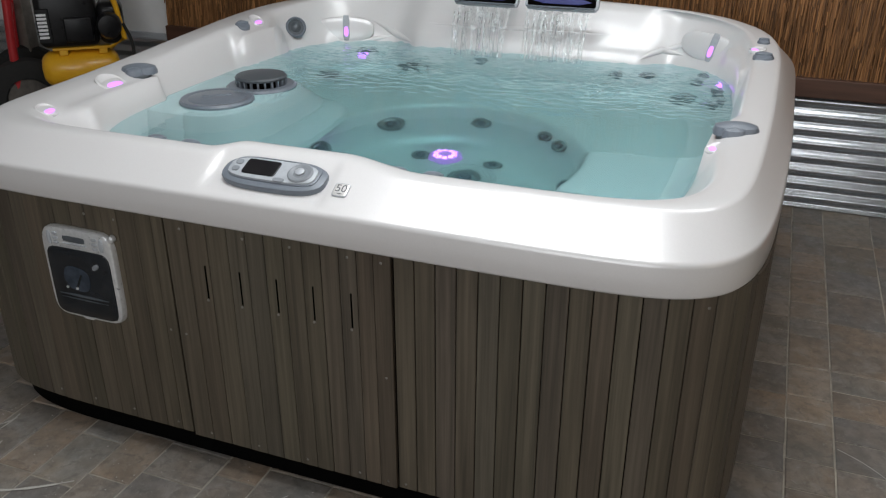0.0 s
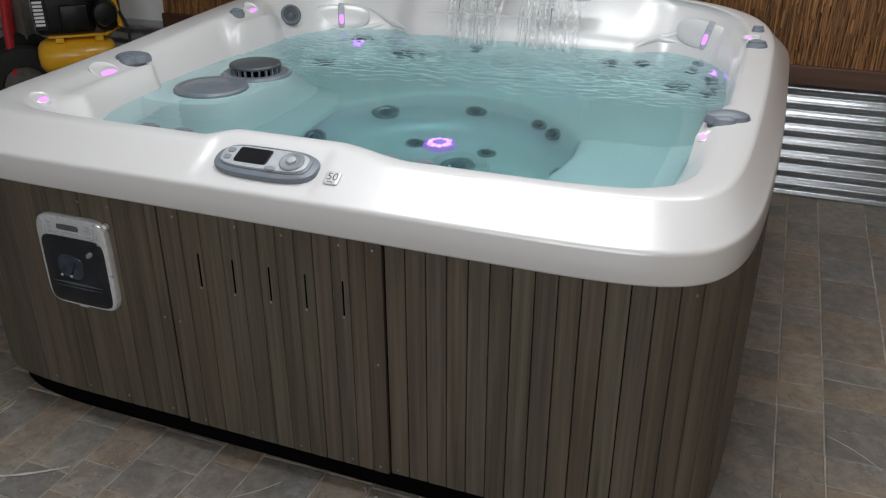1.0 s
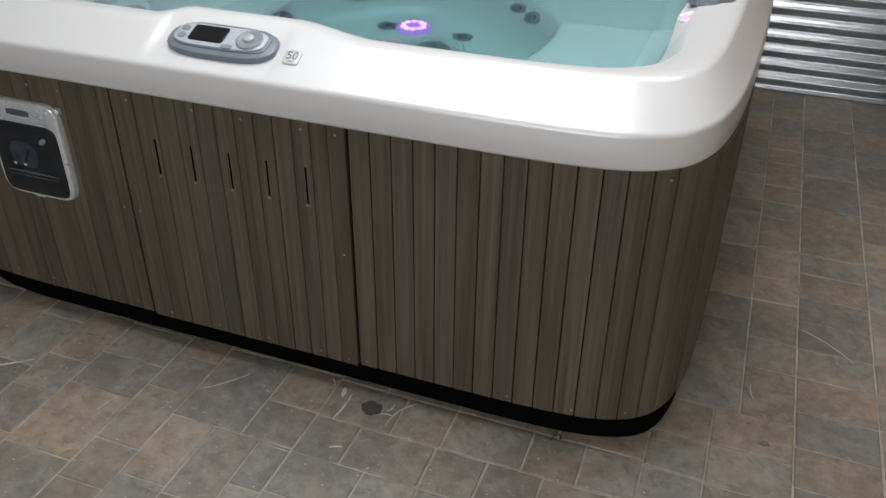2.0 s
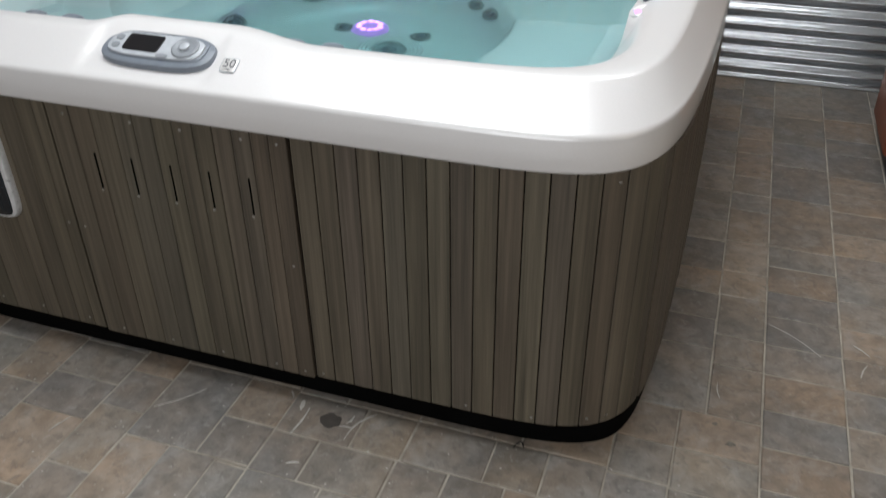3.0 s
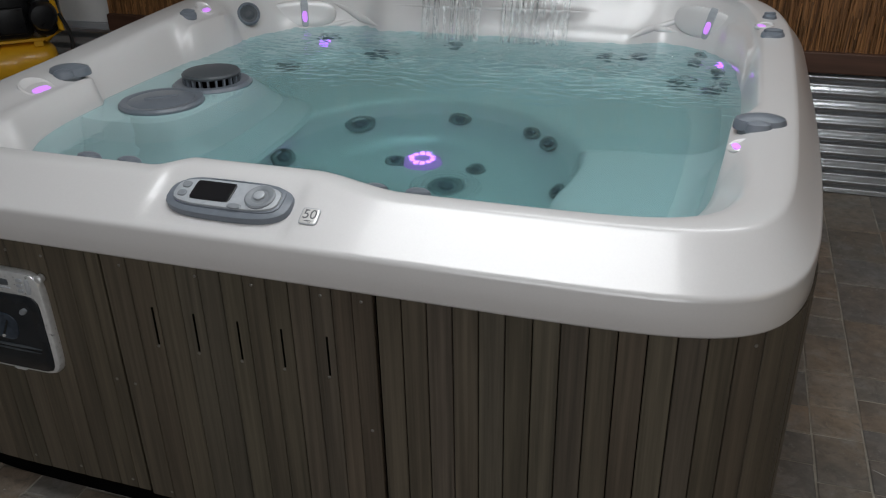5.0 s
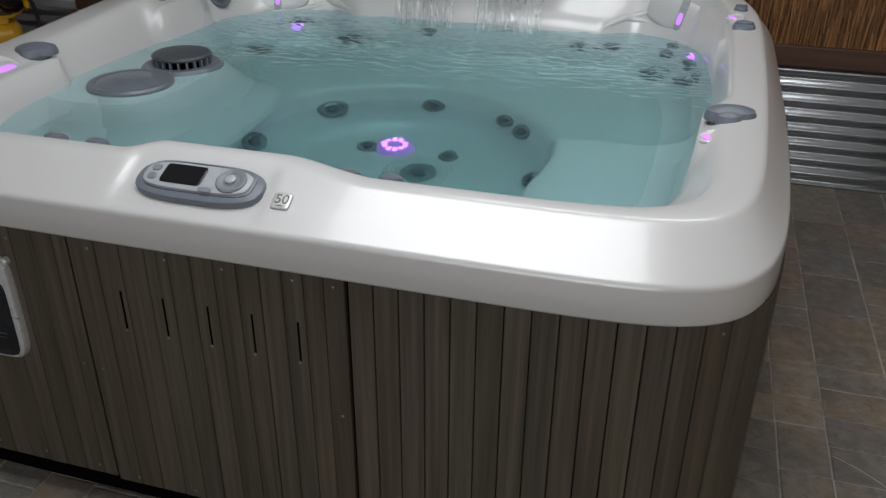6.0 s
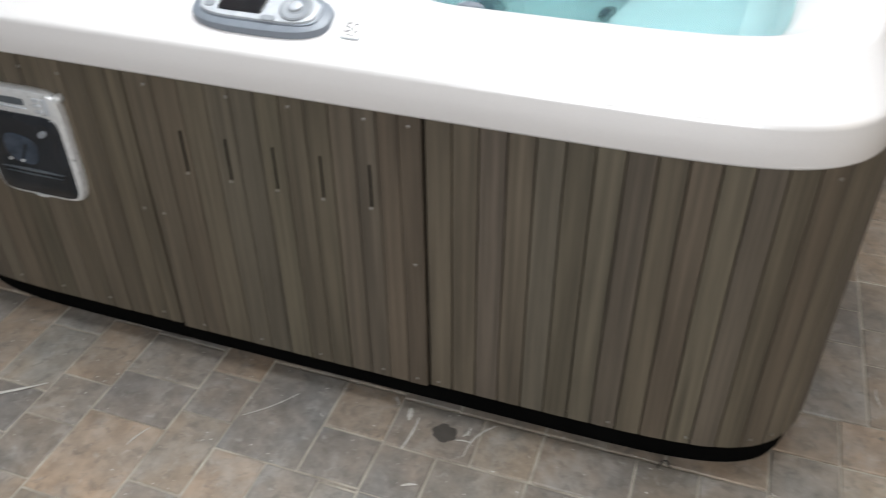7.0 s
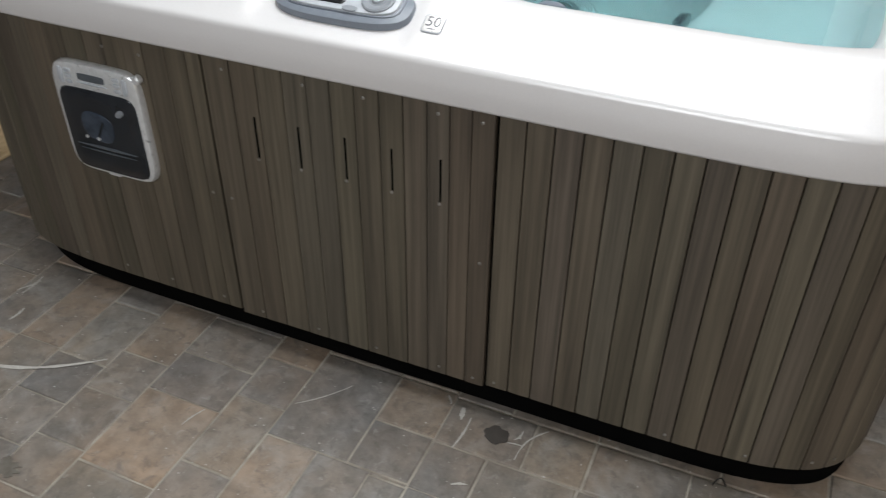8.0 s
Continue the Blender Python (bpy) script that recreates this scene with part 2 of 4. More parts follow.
BADGE = material("badge_foil", (0.60, 0.59, 0.58), (0.66, 0.65, 0.64), rough=0.3, metal=0.5, scale=50)
INK = material("badge_ink", (0.10, 0.10, 0.11), rough=0.4)
FILM = material("bubble_film", (0.8, 0.9, 0.9), rough=0.05, rough_var=0.0, big=0.0)
FILM.node_tree.nodes["Principled BSDF"].inputs["Alpha"].default_value = 0.16
WATER = water_material()
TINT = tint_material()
FALL = fall_material()


# ---------------------------------------------------------------- mesh helpers
def link_mesh(name, bm, mat, parent=None, label="", smooth=True, mats=None):
    me = bpy.data.meshes.new(name)
    bm.normal_update()
    bm.to_mesh(me)
    bm.free()
    for m in (mats or [mat]):
        me.materials.append(m)
    if smooth:
        me.polygons.foreach_set("use_smooth", [True] * len(me.polygons))
        me.set_sharp_from_angle(angle=radians(35))
    ob = new(name, me)
    if parent is not None:
        ob.parent = parent
    if label:
        ob["label"] = label
    return ob


def part(name, bm, mat, parent, label="", smooth=True):
    return link_mesh(name, bm, mat, parent, label, smooth)


def thing(name, label, category, group="", kind=""):
    return tagged(new(name), label, category, group, kind)


def box(x0, x1, y0, y1, z0, z1, bevel=0.0, seg=2, m=None):
    bm = bmesh.new()
    bmesh.ops.create_cube(bm, size=1.0)
    for v in bm.verts:
        v.co = Vector(((x0 + x1) / 2 + v.co.x * (x1 - x0), (y0 + y1) / 2 + v.co.y * (y1 - y0), (z0 + z1) / 2 + v.co.z * (z1 - z0)))
    if bevel:
        bmesh.ops.bevel(bm, geom=bm.edges[:], offset=bevel, segments=seg, profile=0.5, affect="EDGES")
    if m is not None:
        bm.transform(m)
    return bm


def spin(profile, m=None, n=32, bm=None):
    """A turned body: profile of (radius, height), turned about z."""
    bm = bm or bmesh.new()
    rings = []
    for r, z in profile:
        if r < 1e-6:
            rings.append([bm.verts.new((m @ Vector((0, 0, z))) if m else (0, 0, z))])
        else:
            ring_ = []
            for i in range(n):
                a = 2 * math.pi * i / n
                p = Vector((r * math.cos(a), r * math.sin(a), z))
                ring_.append(bm.verts.new(m @ p if m else p))
            rings.append(ring_)
    for a, b in zip(rings, rings[1:]):
        for i in range(n):
            j = (i + 1) % n
            if len(a) == 1 and len(b) > 1:
                bm.faces.new((a[0], b[i], b[j]))
            elif len(b) == 1 and len(a) > 1:
                bm.faces.new((a[i], a[j], b[0]))
            elif len(a) > 1:
                bm.faces.new((a[i], a[j], b[j], b[i]))
    bmesh.ops.recalc_face_normals(bm, faces=bm.faces[:])
    return bm


def loft(rings, closed_ends=True, bm=None):
    """A skin through rings of equally many points."""
    bm = bm or bmesh.new()
    vr = [[bm.verts.new(p) for p in r] for r in rings]
    for a, b in zip(vr, vr[1:]):
        for i in range(len(a)):
            j = (i + 1) % len(a)
            bm.faces.new((a[i], a[j], b[j], b[i]))
    if closed_ends:
        bm.faces.new(vr[0][::-1])
        bm.faces.new(vr[-1])
    bmesh.ops.recalc_face_normals(bm, faces=bm.faces[:])
    return bm


def tube(points, r, n=10, bm=None):
    """A round bar along a line of points."""
    pts = [Vector(p) for p in points]
    rings = []
    for i, p in enumerate(pts):
        d = (pts[min(i + 1, len(pts) - 1)] - pts[max(i - 1, 0)]).normalized()
        side = d.cross(Vector((0, 0, 1)) if abs(d.z) < 0.9 else Vector((1, 0, 0))).normalized()
        up = side.cross(d)
        rr = r[i] if isinstance(r, (list, tuple)) else r
        rings.append([p + rr * (math.cos(2 * math.pi * k / n) * side + math.sin(2 * math.pi * k / n) * up) for k in range(n)])
    return loft(rings, True, bm)


def oval(hx, hy, n=2.0, count=48):
    """Points of a superellipse about the origin."""
    out = []
    for i in range(count):
        a = 2 * math.pi * i / count
        c, s = math.cos(a), math.sin(a)
        r = (abs(c / hx) ** n + abs(s / hy) ** n) ** (-1 / n)
        out.append((r * c, r * s))
    return out


def plate(hx, hy, depth, edge, n=4.0, m=None, count=56, dome=0.0):
    """A plate of superellipse outline with a rounded upper edge, from z=0 up to depth."""
    rings = []
    for d, z in ((0, 0), (0, depth - edge), (edge * 0.3, depth - edge * 0.3), (edge, depth)):
        rings.append([Vector((x, y, z)) for x, y in oval(hx - d, hy - d, n, count)])
    for k in (0.75, 0.4, 0.1):
        rings.append([Vector((x * k, y * k, depth + dome * (1 - k * k))) for x, y in oval(hx - edge, hy - edge, n, count)])
    if m is not None:
        rings = [[m @ p for p in r] for r in rings]
    return loft(rings)


def bump01(v, lo, hi, soft):
    """1 between lo and hi, falling smoothly to 0 over soft on either side."""
    def s(t):
        t = min(1.0, max(0.0, t))
        return t * t * (3 - 2 * t)
    return s((v - lo) / soft + 1) * s((hi - v) / soft + 1)


def facing(at, toward, roll=0.0):
    """A pose at a place whose z axis points the given way and whose y axis is as upright as can be."""
    z = Vector(toward).normalized()
    x = Vector((0, 0, 1)).cross(z)
    x = x.normalized() if x.length > 1e-4 else Vector((1, 0, 0))
    y = z.cross(x)
    r = Matrix((x, y, z)).transposed().to_4x4()
    return Matrix.Translation(at) @ r @ pose(0, 0, 0, 0, 0, roll)


# ---------------------------------------------------------------- the room
ROOM_L, ROOM_R, ROOM_F, ROOM_B, ROOM_H = -4.6, 3.6, -4.6, 2.72, 2.7

floor = tagged(link_mesh("floor", box(ROOM_L - 0.2, ROOM_R + 0.2, ROOM_F - 0.2, ROOM_B + 0.2, -0.12, -0.0035), GROUT, smooth=False),
               "slate paver floor with pale sandy joints", "floor", kind="structure")
tagged(link_mesh("ceiling", box(ROOM_L, ROOM_R, ROOM_F, ROOM_B, ROOM_H, ROOM_H + 0.1), CEIL, smooth=False), "plain pale ceiling", "ceiling", kind="structure")
wall_back = tagged(link_mesh("wall_north", box(ROOM_L, ROOM_R, ROOM_B, ROOM_B + 0.15, 0, ROOM_H), WHITE, smooth=False),
                   "white painted wall behind corrugated steel and reed matting", "wall", kind="structure")
tagged(link_mesh("wall_west", box(ROOM_L - 0.15, ROOM_L, ROOM_F, ROOM_B, 0, ROOM_H), PLASTER, smooth=False), "plain painted side wall", "wall", kind="structure")
tagged(link_mesh("wall_east", box(ROOM_R, ROOM_R + 0.15, ROOM_F, ROOM_B, 0, ROOM_H), PLASTER, smooth=False), "plain painted side wall", "wall", kind="structure")
tagged(link_mesh("wall_south", box(ROOM_L, ROOM_R, ROOM_F - 0.15, ROOM_F, 0, ROOM_H), PLASTER, smooth=False), "plain painted end wall", "wall", kind="structure")


def corrugated(x0, x1, z0, z1, y):
    """A galvanised sheet with waves that run level along the wall."""
    bm = bmesh.new()
    steps = 132
    cols = [x0 + (x1 - x0) * i / 16 for i in range(17)]
    rows = []
    for k in range(steps + 1):
        z = z0 + (z1 - z0) * k / steps
        w = 0.009 * math.sin(2 * math.pi * (z - z0) / 0.0685)
        rows.append([bm.verts.new((x, y - 0.012 + w + 0.0008 * math.sin(x * 2.1 + z * 3), z)) for x in cols])
    for a, b in zip(rows, rows[1:]):
        for i in range(16):
            bm.faces.new((a[i], a[i + 1], b[i + 1], b[i]))
    bmesh.ops.solidify(bm, geom=bm.faces[:], thickness=0.0015)
    return bm


tagged(link_mesh("corrugated_panel", corrugated(ROOM_L, ROOM_R, 0.012, 0.56, ROOM_B - 0.006), ZINC),
       "shiny galvanised corrugated steel wainscot along the wall", "wall panel", kind="structure")
tagged(link_mesh("trim", box(-2.72, ROOM_R, ROOM_B - 0.05, ROOM_B, 0.566, 0.658, 0.006), RAIL, smooth=False),
       "dark red-brown stained timber rail above the steel", "rail", kind="structure")
tagged(link_mesh("trim", box(ROOM_L, -2.724, ROOM_B - 0.02, ROOM_B, 0.563, 0.60, 0.003), LIGHT_GREY, smooth=False),
       "grey metal edge strip on top of the steel", "trim", kind="structure")


def reed_mat(x0, x1, z0, z1, y):
    """Split reeds bound side by side, each a thin uneven stick."""
    rng = random.Random(5)
    verts, faces = [], []
    x = x0
    while x < x1:
        z = z0 - rng.random() * 0.2
        while z < z1:
            ln = rng.uniform(0.05, 0.32)
            r = rng.uniform(0.0018, 0.0052)
            lean = rng.uniform(-0.05, 0.13)
            depth = y - rng.uniform(0.002, 0.022)
            a, b = max(z, z0), min(z + ln, z1)
            if b - a > 0.02:
                base = len(verts)
                for zz in (a, b):
                    for k in range(4):
                        t = math.pi * (0.02 + k / 3 * 0.96)
                        verts.append((x + r * math.cos(t) + lean * (zz - z) * 0.6, depth - r * math.sin(t), zz))
                for k in range(3):
                    faces.append((base + k, base + k + 4, base + k + 5, base + k + 1))
            z += ln + rng.uniform(-0.08, 0.01)
        x += rng.uniform(0.0021, 0.0038)
    me = bpy.data.meshes.new("reed_matting")
    me.from_pydata(verts, [], faces)
    me.materials.append(REED)
    return me


# sheet added behind the reeds, dark like the shade in their gaps
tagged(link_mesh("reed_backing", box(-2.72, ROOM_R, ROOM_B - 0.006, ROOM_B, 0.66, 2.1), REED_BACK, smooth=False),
       "dark sheet coloured as the shade between the reeds", "wall covering", kind="structure")
tagged(new("reed_matting", reed_mat(-2.72, 2.6, 0.658, 1.5, ROOM_B - 0.008)), "golden-brown split reed matting fixed to the wall", "wall covering", kind="stuff")

# ---------------------------------------------------------------- the hot tub
from mathutils.bvhtree import BVHTree

XL, XR, YF, YB = -1.475, 0.831, -0.024, 2.205
N_RING = 760


def ring_angles():
    """Angles at even steps along the outer outline."""
    hx, hy = (XR - XL) / 2, (YB - YF) / 2
    fine = []
    for i in range(6000):
        a = 2 * math.pi * i / 6000
        r = (abs(math.cos(a) / hx) ** 7 + abs(math.sin(a) / hy) ** 7) ** (-1 / 7)
        fine.append((a, r * math.cos(a), r * math.sin(a)))
    total = [0.0]
    for p, q in zip(fine, fine[1:] + fine[:1]):
        total.append(total[-1] + math.hypot(q[1] - p[1], q[2] - p[2]))
    out, k = [], 0
    for i in range(N_RING):
        s = total[-1] * i / N_RING
        while total[k + 1] < s:
            k += 1
        out.append(fine[k][0])
    return out


ANGLES = ring_angles()


def outline(dl, dr, df, db, n):
    """The tub's outline, moved in by so much on the left, right, front and back."""
    x0, x1, y0, y1 = XL + dl, XR - dr, YF + df, YB - db
    hx, hy, cx, cy = (x1 - x0) / 2, (y1 - y0) / 2, (x0 + x1) / 2, (y0 + y1) / 2
    out = []
    for a in ANGLES:
        c, s = math.cos(a), math.sin(a)
        k = n * 1.3 if (c < 0 or s < 0) and n > 5.5 else n
        if s > 0:
            k -= (k - 4.4) * min(1.0, max(0.0, df / 0.06)) if k > 4.4 else 0
        r = (abs(c / hx) ** k + abs(s / hy) ** k) ** (-1 / k)
        out.append((cx + r * c, cy + r * s))
    return out


def rise(x, y):
    """How much higher the rim stands than at the front."""
    t = min(1.0, max(0.0, (y - 0.25) / 1.75))
    arch = max(0.0, 1 - ((x + 0.3) / 1.05) ** 2) * min(1.0, max(0.0, (y - 1.5) / 0.5))
    return 0.075 * t * t * (3 - 2 * t) + 0.035 * arch


hot_tub = thing("hot_tub", "white pearl acrylic hot tub with brown board cabinet", "hot tub")

# inset, height, share of the rise
RIM = [(0.060, 0.792, 0), (0.014, 0.784, 0), (0.004, 0.786, 0), (0.0, 0.792, 0), (0.0, 0.83, 0.1), (0.0006, 0.855, 0.3), (0.0016, 0.8615, 0.33),
       (0.0045, 0.8658, 0.36), (0.0095, 0.8690, 0.4), (0.018, 0.8741, 0.5), (0.040, 0.8875, 0.7), (0.070, 0.9055, 0.9), (0.095, 0.9210, 1), (0.105, 0.9272, 1), (0.111, 0.9308, 1),
       (0.118, 0.9338, 1), (0.128, 0.9355, 1), (0.150, 0.936, 1), (0.160, 0.934, 1), (0.166, 0.929, 1), (0.171, 0.918, 0.9), (0.178, 0.895, 0.6), (0.186, 0.865, 0.3),
       (0.192, 0.84, 0), (0.200, 0.80, 0), (0.210, 0.74, 0), (0.222, 0.66, 0), (0.238, 0.57, 0), (0.262, 0.505, 0), (0.30, 0.465, 0), (0.35, 0.45, 0)]
WELL = (-0.265, 0.90, 0.50, 0.54)


def shell_mesh():
    rings = []
    for d, z, w in RIM:
        at = (0, 0.018, 0.112, 0.150, 0.166, 0.192, 0.35)
        dl, dr, db = (float(np.interp(d, at, to)) for to in ((0, 0.014, 0.07, 0.130, 0.185, 0.258, 0.46), (0, 0.012, 0.064, 0.125, 0.150, 0.186, 0.35),
                                                            (0, 0.018, 0.100, 0.135, 0.155, 0.302, 0.47)))
        n = 7.6 - 3.0 * min(1.0, max(0.0, (d - 0.166) / 0.026))
        ring_ = []
        for x, y in outline(dl, dr, d, db, n):
            zz = z + w * rise(x, y)
            # the side bows out towards its middle
            if x > -0.3 and y < 1.09:
                x -= 0.054 * ((1.09 - y) / 1.115) ** 2 * ((x + 0.322) / 1.153) ** 2
            # swelling that carries the control panel
            pod = min(bump01(x, -0.47, 1, 0.10), bump01(x, -1, -0.20, 0.22)) * bump01(y, -1, 0.25, 0.05)
            if d > 0.06:
                k = min(1.0, (d - 0.06) / 0.06)
                y += 0.036 * pod * k
                zz += 0.012 * pod * k * (1 if zz > 0.86 else 0)
            seat_ = min(bump01(x, -0.50, 1, 0.026), bump01(x, -1, -0.20, 0.03)) * bump01(y, -1, 0.25, 0.05)
            if 0.012 < d < 0.128:
                zz -= 0.010 * seat_ * math.sin(math.pi * (d - 0.012) / 0.116)
            # ledges for the valves and the cups on the side walls
            inner = min(1.0, max(0.0, (d - 0.160) / 0.012)) * min(1.0, max(0.0, (zz - 0.45) / 0.2))
            ledge = min(1.0, max(0.0, (d - 0.158) / 0.014))
            if inner > 0 or ledge > 0:
                for lo, hi, shift, top, side in ((0.64, 0.80, 0.030, 0.922, 1), (1.42, 1.70, 0.004, 0.955, 1), (0.36, 0.72, 0.034, 0.922, -1), (1.32, 1.48, 0.020, 0.955, -1)):
                    if (x - (-0.3)) * side > 0.5:
                        b = min(bump01(y, lo, 9, 0.16 if lo < 0.5 else 0.34 if lo < 1 else 0.11), bump01(y, -9, hi, 0.07))
                        flat = bump01(y, lo - 0.03, hi, 0.07)
                        x -= side * b * shift * (ledge if d < 0.187 else inner)
                        if 0.158 < d < 0.187:
                            zz += flat * (max(zz, top) - zz)
                # stepped back rest under the spouts
                y -= inner * 0.035 * bump01(x, -0.72, 0.22, 0.14) * (y > 1.4) * (zz < 0.95)
                # the two corner seats curve out from the middle one
                y += inner * 0.05 * (bump01(x, -1.3, -0.86, 0.16) + bump01(x, 0.38, 0.9, 0.16)) * (y > 1.5)
            ring_.append(Vector((x, y, zz)))
        rings.append(ring_)
    last = rings[-1]
    wx, wy, rx, ry = WELL
    ell = [Vector((wx + rx * math.cos(a), wy + ry * math.sin(a), 0)) for a in
           (math.atan2((p.y - wy) / ry, (p.x - wx) / rx) for p in last)]
    for k, z in ((0.1, 0.447), (0.2, 0.445), (0.35, 0.442), (0.5, 0.439), (0.65, 0.436), (0.78, 0.433), (0.88, 0.428), (0.94, 0.421), (0.975, 0.412), (1.0, 0.39)):
        rings.append([Vector((p.x + (q.x - p.x) * k, p.y + (q.y - p.y) * k, z)) for p, q in zip(last, ell)])
    for k, z in ((0.975, 0.36), (0.945, 0.31), (0.905, 0.26), (0.855, 0.215), (0.79, 0.182), (0.71, 0.165), (0.62, 0.16), (0.42, 0.16), (0.2, 0.16), (0.03, 0.16)):
        rings.append([Vector((wx + (q.x - wx) * k, wy + (q.y - wy) * k, z)) for q in ell])
    # the front seat on the right stands higher than the others
    for ring_ in rings:
        for v in ring_:
            if 0.33 < v.z < 0.70:
                lift = bump01(v.x, 0.22, 9, 0.05) * bump01(v.y, -9, 1.0, 0.13) * min(1.0, (v.z - 0.33) / 0.07) * min(1.0, (0.70 - v.z) / 0.22)
                v.z += 0.12 * lift
    bm = loft(rings, False)
    bmesh.ops.recalc_face_normals(bm, faces=bm.faces[:])
    return bm


shell_bm = shell_mesh()
SHELL = BVHTree.FromBMesh(shell_bm)


def on_shell(x, y, z):
    """The nearest place on the shell, and the way out of its surface."""
    p, nrm, _, _ = SHELL.find_nearest(Vector((x, y, z)))
    if nrm.dot(Vector((-0.3 - p.x, 1.0 - p.y, 1.2))) < 0:
        nrm = -nrm
    return p, nrm


shell = part("shell", shell_bm, ACRYLIC, hot_tub, "glossy pearl white acrylic tub shell", False)
shell.data.polygons.foreach_set("use_smooth", [True] * len(shell.data.polygons))

def cabinet_point(s_x=None, angle=None):
    """A point of the boards' outer face and its outward normal, by angle about the tub's middle."""
    hx, hy, cx, cy = (XR - XL) / 2 - 0.004, (YB - YF) / 2 - 0.024, (XL + XR) / 2, (YF + YB) / 2
    c, s = math.cos(angle), math.sin(angle)
    n = 9.5 if c < 0 else (10 if s < 0 else 8)
    r = (abs(c / hx) ** n + abs(s / hy) ** n) ** (-1 / n)
    x, y = r * c, r * s
    nx, ny = math.copysign(abs(x / hx) ** (n - 1) / hx, x), math.copysign(abs(y / hy) ** (n - 1) / hy, y)
    ln = math.hypot(nx, ny)
    if x > 0 and y < 0:
        x -= 0.034 * (y / hy) ** 2 * (x / hx) ** 2
    return Vector((cx + x, cy + y, 0)), Vector((nx / ln, ny / ln, 0))


def inside_boards(side, front, z):
    """A level ring that runs so far inside the boards' face at the sides and at the front."""
    out = []
    for k in range(360):
        p, nrm = cabinet_point(angle=2 * math.pi * (k + 0.5) / 360)
        out.append(Vector((p.x - nrm.x * side, p.y - nrm.y * front, z)))
    return out


# black foot under the cabinet, and the core behind the boards
part("base", loft([inside_boards(*d) for d in ((0.020, 0.054, 0.0), (0.016, 0.048, 0.012), (0.016, 0.048, 0.13))], False), BACKING, hot_tub, "recessed black plastic base")
part("core", loft([inside_boards(*d) for d in ((0.024, 0.024, 0.125), (0.0155, 0.0155, 0.13), (0.0155, 0.0155, 0.79))], False), BACKING, hot_tub, "dark frame behind the boards")


def angle_table():
    out, total, prev = [], 0.0, None
    start = -math.pi / 2 + math.atan((0 - (XL + XR) / 2) / ((YB - YF) / 2 - 0.024))
    for i in range(12001):
        a = start + 2 * math.pi * i / 12000
        p, _ = cabinet_point(angle=a)
        if prev is not None:
            total += (p - prev).length
        prev = p
        out.append((total, a))
    return out


RUN = angle_table()
GIRTH = RUN[-1][0]
RUN_S = np.array([r[0] for r in RUN])
RUN_A = np.array([r[1] for r in RUN])


def at_run(s):
    """The boards' face at s metres round the tub, counted to the right from the seam on the front."""
    s = s % GIRTH
    return cabinet_point(angle=float(np.interp(s, RUN_S, RUN_A)))


def board_mesh(s0, s1, z0, z1, gap, proud=0.0, thick=0.014):
    """One upright board that follows the outline, with eased edges."""
    w = s1 - s0 - gap
    e = min(0.0014, w * 0.2)
    a, b = s0 + gap / 2, s1 - gap / 2
    steps = [(a, -thick), (a, -e), (a + e, 0.0), (a + w / 2, 0.0003), (b - e, 0.0), (b, -e), (b, -thick)]
    rings = []
    for z in (z0, z1):
        ring_ = []
        for s, off in steps:
            p, nrm = at_run(s)
            q = p + nrm * (off + proud)
            ring_.append(Vector((q.x, q.y, z)))
        rings.append(ring_)
    return loft(rings)


def panel(name, label, s0, s1, widths, proud=0.0, gap=0.0024, z0=0.108, z1=0.79):
    """A cabinet panel of upright boards side by side."""
    p = tagged(new(name), label)
    p.parent = hot_tub
    rng = random.Random(name + str(round(s0, 2)))
    s, k = s0, 0
    while s < s1 - 0.004:
        w = widths[k % len(widths)]
        e = s + w if s + w < s1 - 0.02 else s1
        part("board", board_mesh(s, e, z0, z1, gap, proud + rng.uniform(-0.0006, 0.0006)), BOARD, p)
        s, k = e, k + 1
    return p


LEFT_EDGE = -0.637
panel_right = panel("cabinet_panel", "brown-grey composite board panel with dark grooves", 0.0022, 0.86, (0.0515,), gap=0.0023)
panel_mid = panel("access_panel", "removable board panel with narrow vent slots", LEFT_EDGE + 0.0036, -0.0022, (0.064, 0.060, 0.062, 0.054, 0.052, 0.053, 0.052, 0.050, 0.049, 0.046, 0.044, 0.048), 0.004, 0.0014, 0.104)
panel_left = panel("cabinet_panel", "weathered board panel that holds the stereo", LEFT_EDGE - 0.90, LEFT_EDGE - 0.0036, (0.055, 0.05, 0.058, 0.052), 0.001, 0.0015)
panel("cabinet_panel", "brown-grey board panel on the tub's side", 0.866, 2.2 + 0.45, (0.055,))
panel("cabinet_panel", "brown-grey board panel on the tub's back", 2.656, GIRTH + LEFT_EDGE - 2.66, (0.11,))
panel("cabinet_panel", "brown-grey board panel on the tub's side", GIRTH + LEFT_EDGE - 2.654, GIRTH + LEFT_EDGE - 0.906, (0.055,))


def screw(parent, s, z, proud):
    p, nrm = at_run(s)
    m = facing((p.x + nrm.x * proud, p.y + nrm.y * proud, z), nrm)
    part("screw", spin([(0.0038, -0.001), (0.0038, 0.0010), (0.0026, 0.0017), (0.0, 0.0018)], m, 10), SCREW, parent)


